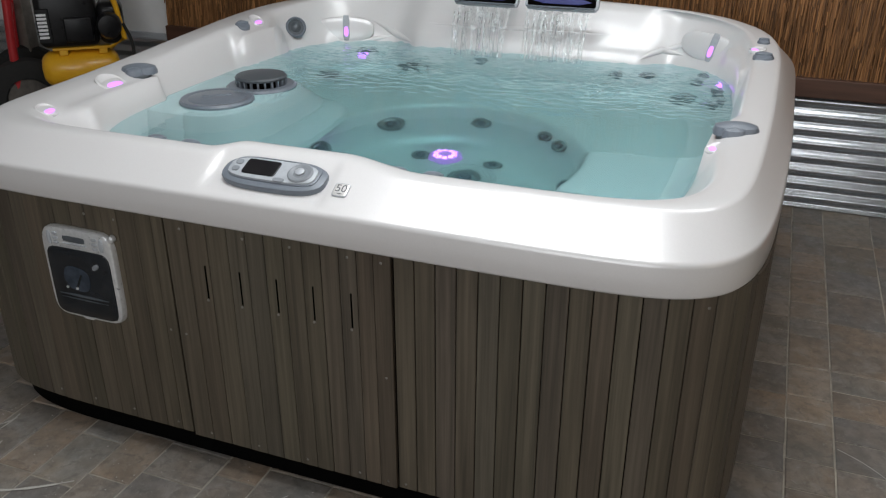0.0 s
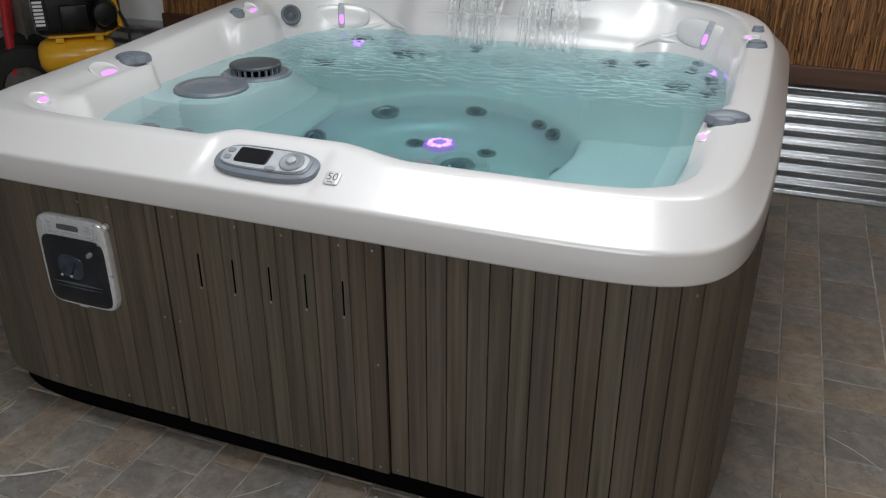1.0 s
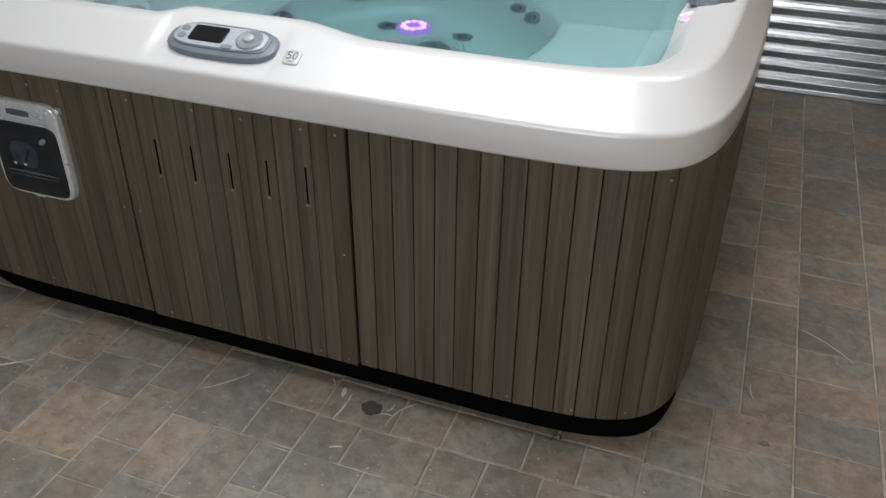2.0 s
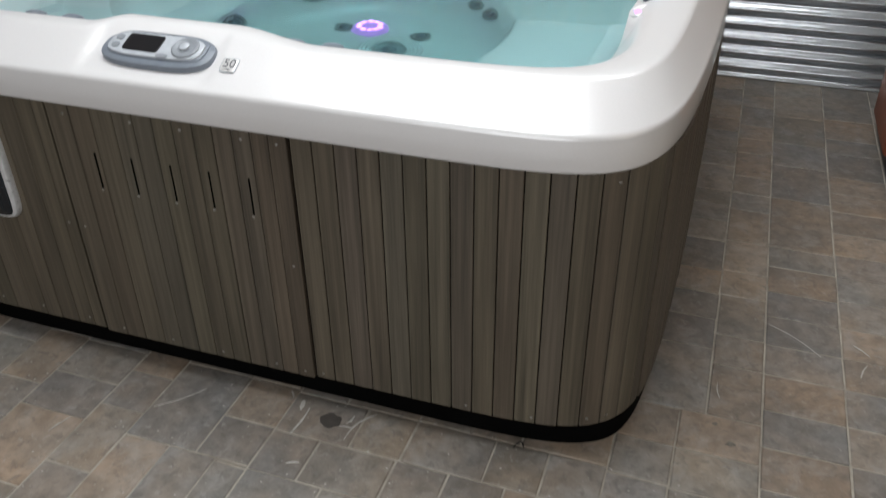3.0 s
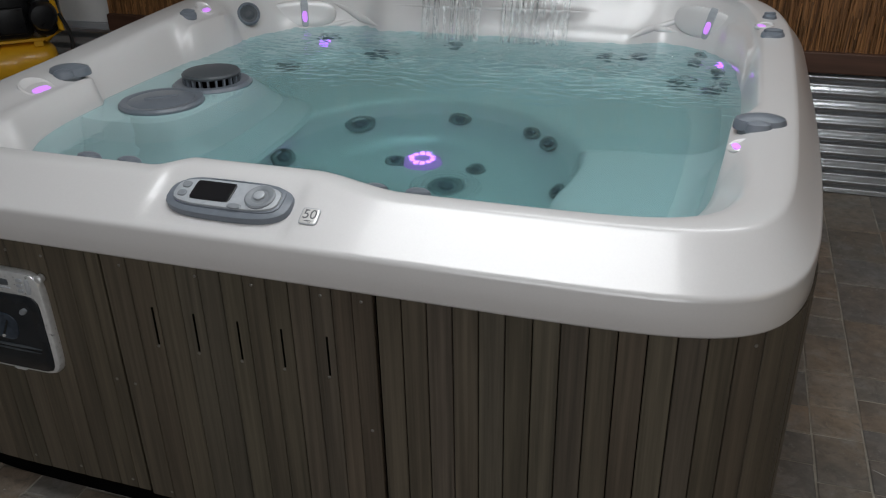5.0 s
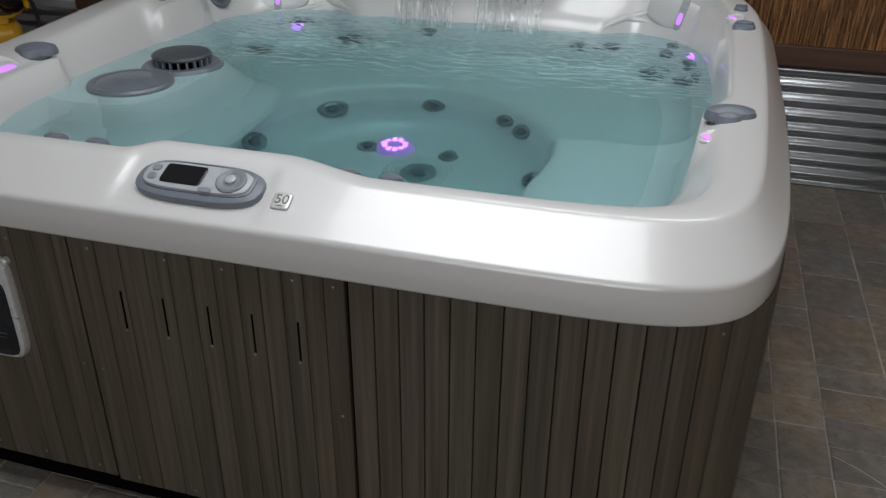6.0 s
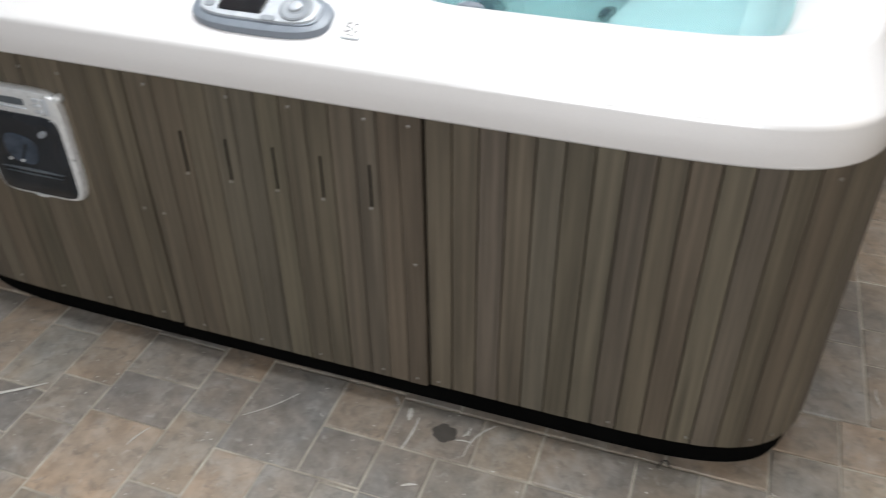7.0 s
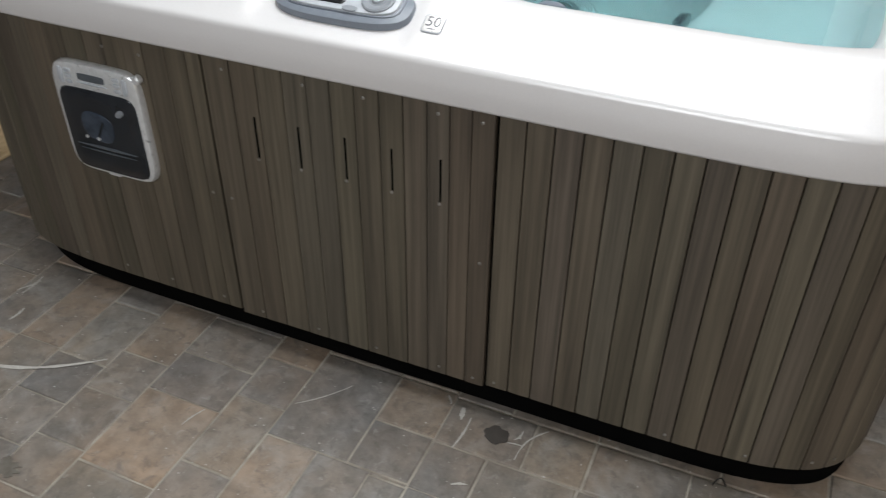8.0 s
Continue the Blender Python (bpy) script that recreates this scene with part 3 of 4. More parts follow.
for x, z in ((-0.586, 0.755), (-0.40, 0.757), (-0.268, 0.757), (-0.114, 0.757), (-0.027, 0.757), (-0.575, 0.124), (-0.419, 0.124), (-0.266, 0.122),
             (-0.109, 0.124), (-0.027, 0.121), (-0.022, 0.444), (-0.612, 0.442)):
    screw(panel_mid, x, z, 0.004)
for x, z in ((-0.893, 0.748), (-0.796, 0.746), (-0.664, 0.443), (-0.986, 0.136), (-0.844, 0.136), (-0.689, 0.132), (-1.12, 0.135)):
    screw(panel_left, x, z, 0.001)
for x, z in ((0.022, 0.122), (0.706, 0.757), (0.40, 0.125), (0.56, 0.126), (0.69, 0.13), (0.74, 0.13)):
    screw(panel_right, x, z, 0.0)
for x in (-0.525, -0.422, -0.316, -0.214, -0.111):
    m = facing((x, at_run(x)[0].y - 0.0042, 0.615), (0, -1, 0))
    # black bar laid on the boards for the dark inside of a slit
    part("vent_slot", box(-0.0021, 0.0021, -0.047, 0.047, -0.002, 0.0014, m=m), BACKING, panel_mid, smooth=False)
    screw(panel_mid, x, 0.562, 0.004)


# ---- control panel on the front of the rim
def control_panel():
    c = new("control_panel")
    c.parent = hot_tub
    c["label"] = "grey oval control panel with dark screen"
    m = facing((-0.336, 0.0640, 0.9025), (0, -0.38, 0.925))
    part("bezel", plate(0.141, 0.052, 0.030, 0.006, 3.0, m @ pose(0, 0, -0.016), 72), GREY, c, "blue-grey plastic bezel")
    part("top_band", plate(0.122, 0.041, 0.003, 0.0015, 4.2, m @ pose(0.0, 0.006, 0.0135), 72), GREY, c)
    part("faceplate", plate(0.119, 0.036, 0.006, 0.003, 3.6, m @ pose(-0.003, 0.003, 0.0150), 72), LIGHT_GREY, c, "silver faceplate")
    part("screen", plate(0.046, 0.0255, 0.003, 0.001, 14, m @ pose(-0.034, 0.005, 0.0205), 48), SCREEN, c, "black display screen")
    part("dial", spin([(0.032, 0), (0.032, 0.003), (0.029, 0.005), (0.020, 0.0045), (0.018, 0.003), (0, 0.003)], m @ pose(0.073, 0.004, 0.0205), 40), DIAL, c)
    part("dial_button", spin([(0.0115, 0), (0.0115, 0.006), (0.009, 0.0075), (0, 0.008)], m @ pose(0.073, 0.004, 0.0225), 28), LIGHT_GREY, c)
    for y in (-0.008, 0.016):
        part("button", plate(0.010, 0.0085, 0.003, 0.0015, 3, m @ pose(-0.100, y, 0.0205), 24), DIAL, c)
    part("button", plate(0.016, 0.007, 0.003, 0.0015, 2.4, m @ pose(0.028, -0.027, 0.0195), 24), DIAL, c)
    part("slot", plate(0.050, 0.0016, 0.002, 0.0006, 8, m @ pose(-0.010, 0.0430, 0.0152), 24), DARK_GREY, c)


control_panel()


def badge():
    b = new("badge")
    b.parent = hot_tub
    b["label"] = "small embossed silver badge reading 50"
    m = facing((-0.147, 0.0420, 0.9035), (0, -0.51, 0.86))
    part("badge_plate", plate(0.0195, 0.0195, 0.002, 0.0008, 7, m, 40), LIGHT_GREY, b)
    part("badge_field", plate(0.0175, 0.0175, 0.0006, 0.0002, 7, m @ pose(0, 0, 0.002), 40), BADGE, b)
    cu = bpy.data.curves.new("numeral", "FONT")
    cu.body, cu.size, cu.align_x, cu.align_y, cu.extrude = "50", 0.030, "CENTER", "CENTER", 0.0003
    cu.materials.append(INK)
    ob = new("numeral", cu)
    ob.parent = b
    ob.matrix_world = m @ pose(0, 0.003, 0.0028)
    for y, w in ((-0.0115, 0.011),):
        part("small_print", plate(w, 0.0012, 0.0004, 0.0001, 8, m @ pose(0, y, 0.0025), 16), INK, b)


badge()


# ---- stereo in the left panel
def stereo():
    c = new("stereo")
    c.parent = hot_tub
    c["label"] = "silver weatherproof stereo with smoked door"
    x0, x1, z0, z1 = -1.046, -0.806, 0.430, 0.704
    cx, cz = (x0 + x1) / 2, (z0 + z1) / 2
    y = at_run(cx)[0].y
    m = facing((cx, y - 0.001, cz), (0, -1, 0))
    hx, hz = (x1 - x0) / 2, (z1 - z0) / 2
    part("frame", plate(hx, hz, 0.020, 0.009, 7, m, 80), CHROME, c, "silver plastic frame")
    part("door", plate(hx - 0.014, hz - 0.034, 0.006, 0.004, 9, m @ pose(0, -0.024, 0.018), 64), TINTED, c, "smoked dark plastic door")
    part("door_ridge", plate(hx - 0.035, 0.0035, 0.004, 0.002, 5, m @ pose(0, -0.062, 0.0235), 40), DARK_GREY, c)
    part("door_ridge", plate(hx - 0.040, 0.0022, 0.003, 0.001, 5, m @ pose(0, -0.073, 0.0235), 40), DARK_GREY, c)
    # the bluish reflection in the door is put into this plate's colour
    part("pocket", plate(0.044, 0.036, 0.003, 0.0012, 3.0, m @ pose(-0.014, -0.010, 0.0232, 0, 0, -8), 36), POCKET_SHINE, c, "pocket in the smoked door, coloured as a blue-grey reflection")
    part("pocket_fold", box(-0.022, 0.026, -0.003, 0.003, 0.0262, 0.0280, 0.001, 1, m @ pose(-0.006, -0.016, 0, 0, 0, 62)), TINTED, c)
    # small bright studs for the pale specks in the pocket
    part("clip_pin", spin([(0.004, 0), (0.004, 0.003), (0, 0.004)], m @ pose(-0.052, -0.040, 0.0240), 12), CHROME, c)
    part("clip_pin", spin([(0.004, 0), (0.004, 0.003), (0, 0.004)], m @ pose(-0.016, -0.038, 0.0265), 12), CHROME, c)
    part("latch", plate(0.012, 0.007, 0.006, 0.003, 2.4, m @ pose(0.060, 0.038, 0.0235, 0, 0, 35), 24), DIAL, c, "grey latch knob")
    part("display", plate(0.037, 0.0085, 0.002, 0.0008, 8, m @ pose(-0.004, 0.108, 0.0195), 32), DARK_GREY, c, "small grey display")
    part("display_lip", plate(0.042, 0.003, 0.004, 0.0015, 6, m @ pose(-0.004, 0.094, 0.0195), 32), LIGHT_GREY, c)
    for sx in (-1, 1):
        part("rocker", plate(0.0065, 0.020, 0.004, 0.002, 4, m @ pose(0.088 * sx, 0.104, 0.0195), 24), LIGHT_GREY, c)
        for k in range(3):
            part("button", plate(0.0085, 0.0045, 0.0035, 0.0015, 4, m @ pose(0.066 * sx, 0.118 - 0.0135 * k, 0.0195), 20), LIGHT_GREY, c)
    part("clip", plate(0.02, 0.004, 0.006, 0.002, 4, m @ pose(0, -hz + 0.006, 0.0175), 24), CHROME, c)
    part("hinge", spin([(0.010, 0), (0.010, 0.012), (0.006, 0.016), (0, 0.016)], m @ pose(hx - 0.002, hz - 0.012, 0.004), 16), CHROME, c)


stereo()


# ---- fittings on the rim
def diverter(x, y, z, turn, lean=(0, 0, 1)):
    """A valve knob: a domed cap with a curved lever across it."""
    d = new("diverter_valve")
    d.parent = hot_tub
    d["label"] = "blue-grey plastic diverter valve"
    m = facing((x, y, z), lean) @ pose(0, 0, 0, 0, 0, turn)
    part("collar", spin([(0.046, -0.016), (0.046, -0.001), (0.043, 0.002), (0, 0.002)], m, 36), DARK_GREY, d)
    part("lever", plate(0.060, 0.041, 0.028, 0.018, 2.3, m @ pose(0.004, 0.008, -0.001), 56, 0.006), GREY, d)
    part("thumb_rest", plate(0.030, 0.021, 0.024, 0.013, 2.1, m @ pose(-0.004, -0.026, -0.001), 36, 0.003), GREY, d)


diverter(0.676, 0.705, 0.937, 8)
diverter(-1.262, 0.705, 0.932, 25)


def cup_light(x, y, z, r=0.045):
    """A shallow cup in the rim with a lit lens in it."""
    (x, y, z), toward = on_shell(x, y, z)
    d = new("cup_light")
    d.parent = hot_tub
    d["label"] = "small recessed rim light"
    m = facing((x, y, z), toward)
    part("rim", spin([(r, -0.006), (r, 0.001), (r * 0.9, 0.003), (r * 0.75, 0.0), (r * 0.45, -0.003), (0, -0.003)], m, 28), ACRYLIC, d)
    part("lens", plate(r * 0.60, r * 0.27, 0.004, 0.002, 2.5, m @ pose(0, -r * 0.3, -0.0015), 24), LENS, d, "violet lit lens")


cup_light(-1.258, 0.575, 0.94, 0.052)
cup_light(-1.25, 0.27, 0.90, 0.034)
cup_light(0.645, 0.61, 0.905, 0.03)
cup_light(-1.255, 1.46, 1.0, 0.035)
cup_light(0.690, 1.54, 0.985, 0.03)


def small_knob(x, y, z, r):
    (x, y, z), toward = on_shell(x, y, z)
    d = new("air_knob")
    d.parent = hot_tub
    d["label"] = "small grey air control knob"
    toward = (toward + Vector((0, -0.45, 0.9))).normalized()
    m = facing((x, y, z), toward) @ pose(0, 0, -0.007)
    part("cap", spin([(r, -0.020), (r, 0.010), (r * 0.8, 0.018), (r * 0.4, 0.021), (0, 0.022)], m, 24), GREY, d)
    part("grip", plate(r * 0.8, r * 0.22, 0.010, 0.004, 3, m @ pose(0, 0, 0.017), 24), GREY, d)


for x in (-0.79, -0.68, -0.075, 0.02):
    d = new("air_knob")
    d.parent = hot_tub
    d["label"] = "small grey air control knob"
    part("cap", spin([(0.028, -0.03), (0.028, 0.012), (0.024, 0.020), (0.013, 0.025), (0, 0.026)], facing((x, 0.196, 0.893), (0, 0.3, 0.95)), 24), GREY, d)
small_knob(-1.262, 1.36, 0.99, 0.030)
small_knob(0.712, 1.43, 0.985, 0.034)
small_knob(0.704, 1.63, 0.99, 0.022)


def speaker(x, y, z):
    (x, y, z), toward = on_shell(x, y, z)
    x, y, z, toward = x + 0.014, y - 0.018, z + 0.012, (0.60, -0.70, 0.40)
    d = new("speaker")
    d.parent = hot_tub
    d["label"] = "round dark grey speaker in the wall"
    m = facing((x, y, z), toward)
    part("ring", spin([(0.044, -0.05), (0.044, 0.004), (0.039, 0.009), (0.034, 0.006), (0.034, 0.0)], m, 36), GREY, d)
    part("cone", spin([(0.034, 0.002), (0.023, -0.002), (0.014, 0.004), (0.007, 0.007), (0, 0.008)], m, 28), DARK_GREY, d)


speaker(-1.219, 1.677, 0.912)


def headrest(x, y, z, turn, lift=0.008):
    (x, y, z), toward = on_shell(x, y, z)
    toward = (toward + Vector((0, -0.5, -0.25))).normalized()
    x, y, z = Vector((x, y, z)) + toward * lift
    d = new("headrest")
    d.parent = hot_tub
    d["label"] = "oval white headrest with a lit slot"
    m = facing((x, y, z), toward) @ pose(0, 0, 0, 0, 0, turn)
    part("pad", plate(0.135, 0.055, 0.014, 0.009, 2.7, m, 56, 0.004), ACRYLIC, d)
    part("light_bar", plate(0.015, 0.056, 0.008, 0.003, 6, m @ pose(0.01, 0.006, 0.012), 32), LIGHT_GREY, d)
    part("lens", plate(0.010, 0.022, 0.003, 0.001, 3, m @ pose(0.01, -0.010, 0.0198), 24), LENS, d, "violet lit lens")


headrest(-1.069, 1.858, 0.897, 0)
headrest(0.555, 1.925, 0.880, -8, 0.001)


def moulding(points, r):
    """A soft moulded ridge that follows the shell's wall."""
    pts = []
    for a, b in zip(points, points[1:]):
        for k in range(6):
            p, nrm = on_shell(*(Vector(a) + (Vector(b) - Vector(a)) * k / 6))
            pts.append(p - nrm * r * 0.35)
    n = len(pts)
    part("moulded_ridge", tube(pts, [r * (0.25 + 0.75 * math.sin(math.pi * min(1, max(0, (i + 0.6) / n)))) for i in range(n)], 12), ACRYLIC, hot_tub)


moulding([(-1.10, 1.78, 0.853), (-1.033, 1.842, 0.845), (-0.975, 1.885, 0.850), (-0.913, 1.919, 0.858), (-0.852, 1.943, 0.866)], 0.014)
moulding([(-0.99, 1.954, 0.930), (-0.913, 1.952, 0.900), (-0.852, 1.943, 0.868), (-0.803, 1.938, 0.850), (-0.72, 1.88, 0.838)], 0.016)
moulding([(0.235, 1.878, 0.845), (0.277, 1.926, 0.866), (0.313, 1.950, 0.878), (0.374, 1.938, 0.880), (0.43, 1.916, 0.875)], 0.015)
moulding([(0.30, 1.95, 0.874), (0.392, 1.952, 0.906), (0.459, 1.948, 0.934)], 0.013)
moulding([(-0.70, 1.94, 0.928), (-0.25, 1.945, 0.93), (0.20, 1.948, 0.935)], 0.012)


# ---- filter well on the left, with lid and skimmer basket
def filter_well():
    f = new("filter_well")
    f.parent = hot_tub
    f["label"] = "white filter housing with grey lid and basket"
    rings = []
    for d, z in ((-0.16, 0.44), (-0.10, 0.52), (-0.05, 0.64), (-0.02, 0.75), (-0.004, 0.81), (0.006, 0.828), (0.02, 0.834)):
        rings.append([Vector((-1.055 + x, 0.89 + y, z)) for x, y in oval(0.205 - d, 0.285 - d, 3.4, 72)])
    part("housing", loft(rings), ACRYLIC, f)
    part("lid", spin([(0.126, 0.828), (0.126, 0.845), (0.120, 0.852), (0.105, 0.853), (0.098, 0.850), (0.09, 0.853), (0, 0.857)], pose(-1.018, 0.795, 0), 48), GREY, f, "round blue-grey filter lid")
    part("lid_grip", plate(0.05, 0.008, 0.008, 0.004, 3, pose(-1.018, 0.795, 0.853, 0, 0, 38), 28), GREY, f)
    c = pose(-0.985, 1.025, 0)
    part("basket_flange", spin([(0.128, 0.825), (0.128, 0.838), (0.118, 0.848), (0.098, 0.850), (0.09, 0.846), (0.085, 0.83)], c, 48), GREY, f)
    part("basket_core", spin([(0.077, 0.828), (0.077, 0.874), (0, 0.874)], c, 40), BACKING, f)
    part("basket_cap", spin([(0.092, 0.869), (0.094, 0.875), (0.088, 0.881), (0.06, 0.885), (0, 0.887)], c, 48), DARK_GREY, f, "dark slotted skimmer cap")
    for k in range(22):
        a = 2 * math.pi * k / 22
        m = c @ pose(0.086 * math.cos(a), 0.086 * math.sin(a), 0.858, 0, 0, math.degrees(a))
        part("basket_rib", box(-0.006, 0.006, -0.003, 0.003, -0.016, 0.014, m=m), GREY, f, smooth=False)


filter_well()


# ---- waterfall spouts in the back of the rim
def spout(x0, x1):
    s = new("waterfall_spout")
    s.parent = hot_tub
    s["label"] = "dark waterfall spout with blue-lit slot"
    cx, hx = (x0 + x1) / 2, (x1 - x0) / 2
    m = facing((cx, 1.915, 1.052), (0, -1, 0.35))
    part("surround", plate(hx + 0.012, 0.034, 0.016, 0.005, 9, m, 56), LIGHT_GREY, s)
    part("mouth", plate(hx, 0.024, 0.004, 0.002, 9, m @ pose(0, 0, 0.0145), 56), BACKING, s)
    part("light_strip", plate(hx - 0.015, 0.012, 0.002, 0.0008, 6, m @ pose(0, 0.004, 0.0175), 40), BLUE, s, "blue-lit strip")
    part("lip", box(-hx, hx, -0.028, -0.022, 0.012, 0.045, 0.002, 1, m), GREY, s)


spout(-0.548, -0.288)
spout(-0.236, 0.048)


# ---- jets and the lamp under water
def jet(x, y, z, toward, r):
    j = new("jet")
    j.parent = hot_tub
    m = facing((x, y, z), toward)
    part("face", spin([(r, -0.004), (r, 0.006), (r * 0.9, 0.011), (r * 0.7, 0.010), (r * 0.6, 0.003), (r * 0.3, 0.002)], m, 26), JET, j)
    part("nozzle", spin([(r * 0.42, 0.0), (r * 0.42, 0.012), (r * 0.3, 0.016), (r * 0.16, 0.014), (0, 0.006)], m, 18), GREY, j)


def wall_jet(x, y, z, r):
    """A jet on the wall of the foot well, facing its middle."""
    wx, wy, rx, ry = WELL
    a = math.atan2((y - wy) / ry, (x - wx) / rx)
    k = float(np.interp(z, (0.16, 0.182, 0.215, 0.26, 0.31, 0.36), (0.62, 0.79, 0.855, 0.905, 0.945, 0.975))) - 0.006
    jet(wx + rx * k * math.cos(a), wy + ry * k * math.sin(a), z, (-math.cos(a), -math.sin(a), 0.7), r)


for x, y, z, r in ((-0.01, 1.28, 0.33, 0.036), (0.06, 1.22, 0.33, 0.040), (-0.26, 1.36, 0.30, 0.042), (-0.54, 1.22, 0.30, 0.055), (-0.70, 0.95, 0.28, 0.055), (0.14, 1.0, 0.24, 0.035)):
    wall_jet(x, y, z, r)
for x, y, z, toward, r in ((-0.985, 1.60, 0.56, (0.7, -0.8, 0.3), 0.055), (-0.72, 1.80, 0.58, (0.1, -1, 0.25), 0.05), (-0.90, 1.735, 0.74, (0.4, -1, 0.3), 0.05),
                           (0.40, 1.70, 0.58, (-0.3, -1, 0.3), 0.046), (0.50, 1.60, 0.60, (-0.6, -0.9, 0.3), 0.046), (0.30, 1.80, 0.72, (-0.2, -1, 0.2), 0.036),
                           (0.44, 1.755, 0.72, (-0.5, -1, 0.2), 0.04), (0.54, 1.66, 0.72, (-0.7, -0.8, 0.2), 0.04), (0.60, 1.55, 0.70, (-0.9, -0.5, 0.2), 0.036),
                           (0.16, 1.83, 0.70, (0, -1, 0.2), 0.034), (0.48, 1.79, 0.80, (-0.5, -1, 0.2), 0.03), (-0.42, 1.83, 0.72, (0, -1, 0.2), 0.04)):
    (px, py, pz), out = on_shell(x, y, z)
    jet(px, py, pz, out, r)
for x, y, r in ((-0.155, 1.21, 0.035), (-0.43, 1.20, 0.035), (-0.215, 1.075, 0.06), (-0.42, 0.98, 0.05), (-0.33, 0.90, 0.045)):
    jet(x + 0.022, y - 0.055, 0.162, (0, 0, 1), r)


p_, n_ = on_shell(-0.90, 1.735, 0.74)
part("jet_surround", plate(0.105, 0.062, 0.012, 0.009, 2.2, facing(p_ - n_ * 0.003, n_), 48), ACRYLIC, hot_tub)


def suction_cover(x, y, z):
    c = new("suction_cover")
    c.parent = hot_tub
    c["label"] = "ribbed round suction cover in the foot well"
    prof = [(0.115, -0.002)]
    for k in range(5):
        q = 0.110 - 0.013 * k
        prof += [(q, 0.004), (q - 0.003, 0.009), (q - 0.006, 0.009), (q - 0.009, 0.003)]
    part("ribs", spin(prof + [(0.045, 0.003)], pose(x, y, z), 48), ACRYLIC, c)


suction_cover(-0.193, 1.020, 0.161)


def well_light(x, y, z):
    w = new("well_light")
    w.parent = hot_tub
    w["label"] = "round foot well lamp with a ring of violet diodes"
    m = pose(x, y, z)
    # the disc itself glows, to imitate the halo round the diodes
    part("disc", spin([(0.064, -0.002), (0.060, 0.018), (0.048, 0.030), (0.02, 0.034), (0, 0.034)], m, 36), HALO_DISC, w, "lamp disc whose glow stands for the diode halo")
    for k in range(10):
        a = 2 * math.pi * k / 10
        part("diode", spin([(0.0095, 0), (0.0095, 0.004), (0.006, 0.008), (0, 0.009)], m @ pose(0.036 * math.cos(a), 0.036 * math.sin(a), 0.030), 12), LED, w)


well_light(-0.318, 1.160, 0.162)
for x, y, z, toward in ((-0.90, 1.70, 0.71, (0.5, -1, 0.4)), (0.565, 1.70, 0.775, (-0.6, -1, 0.4))):
    d = new("wall_light")
    d.parent = hot_tub
    part("lens", plate(0.016, 0.024, 0.008, 0.003, 3, facing(*on_shell(x, y, z)), 24), DEEP_LENS, d, "violet lit lens under water")


# ---- water
def water_mesh():
    """The water's face: calm in front, broken by the falls at the back."""
    ring_ = outline(0.215, 0.175, 0.175, 0.28, 4.6)
    xs = [p[0] for p in ring_]
    ys = [p[1] for p in ring_]
    n = 400
    x0, x1, y0, y1 = min(xs), max(xs), min(ys), max(ys)
    cx, cy, hx, hy = (x0 + x1) / 2, (y0 + y1) / 2, (x1 - x0) / 2, (y1 - y0) / 2
    grid, verts, faces = {}, [], []
    for i in range(n + 1):
        for j in range(n + 1):
            x, y = x0 + (x1 - x0) * i / n, y0 + (y1 - y0) * j / n
            if abs((x - cx) / hx) ** 5 + abs((y - cy) / hy) ** 5 > 1.04:
                continue
            k = min(1.0, max(0.0, (y - 0.95) / 0.50)) ** 1.5
            r1, r2 = math.hypot(x + 0.42, y - 1.80), math.hypot(x + 0.09, y - 1.80)
            z = 0.0004 * noise.noise(Vector((x * 6, y * 6, 0))) + 0.00028 * noise.noise(Vector((x * 16, y * 20, 5.5))) + 0.00009 * noise.noise(Vector((x * 40, y * 50, 2.5)))
            z += k * 0.0056 * noise.noise(Vector((x * 17, y * 34, 3.1)))
            z += k * 0.0022 * noise.noise(Vector((x * 38, y * 74, 7.7)))
            z += k * 0.0015 * (math.sin(r1 * 95) / (1 + 5 * r1) + math.sin(r2 * 95 + 1) / (1 + 5 * r2))
            splash = math.exp(-((y - 1.79) / 0.07) ** 2) * bump01(x, -0.54, 0.04, 0.03)
            z += splash * 0.008 * noise.noise(Vector((x * 40, y * 40, 1.3)))
            grid[i, j] = len(verts)
            verts.append((x, y, 0.84 + z))
    for i in range(n):
        for j in range(n):
            q = [grid.get(c) for c in ((i, j), (i + 1, j), (i + 1, j + 1), (i, j + 1))]
            if None not in q:
                faces.append(q)
    me = bpy.data.meshes.new("water")
    me.from_pydata(verts, [], faces)
    me.materials.append(WATER)
    me.polygons.foreach_set("use_smooth", [True] * len(faces))
    return me


water = tagged(new("water", water_mesh()), "clear pale teal water filling the hot tub", "water", kind="structure")
water.visible_shadow = False


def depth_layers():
    """Added level sheets whose tint takes up the light's red step by step with depth."""
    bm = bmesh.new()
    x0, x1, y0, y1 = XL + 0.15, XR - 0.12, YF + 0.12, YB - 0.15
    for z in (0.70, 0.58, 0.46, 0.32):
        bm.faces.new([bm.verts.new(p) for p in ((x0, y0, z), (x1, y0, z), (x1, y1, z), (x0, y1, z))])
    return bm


layers = part("tint_layers", depth_layers(), TINT, water, "tinted sheets added under water to deepen its colour", False)
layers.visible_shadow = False


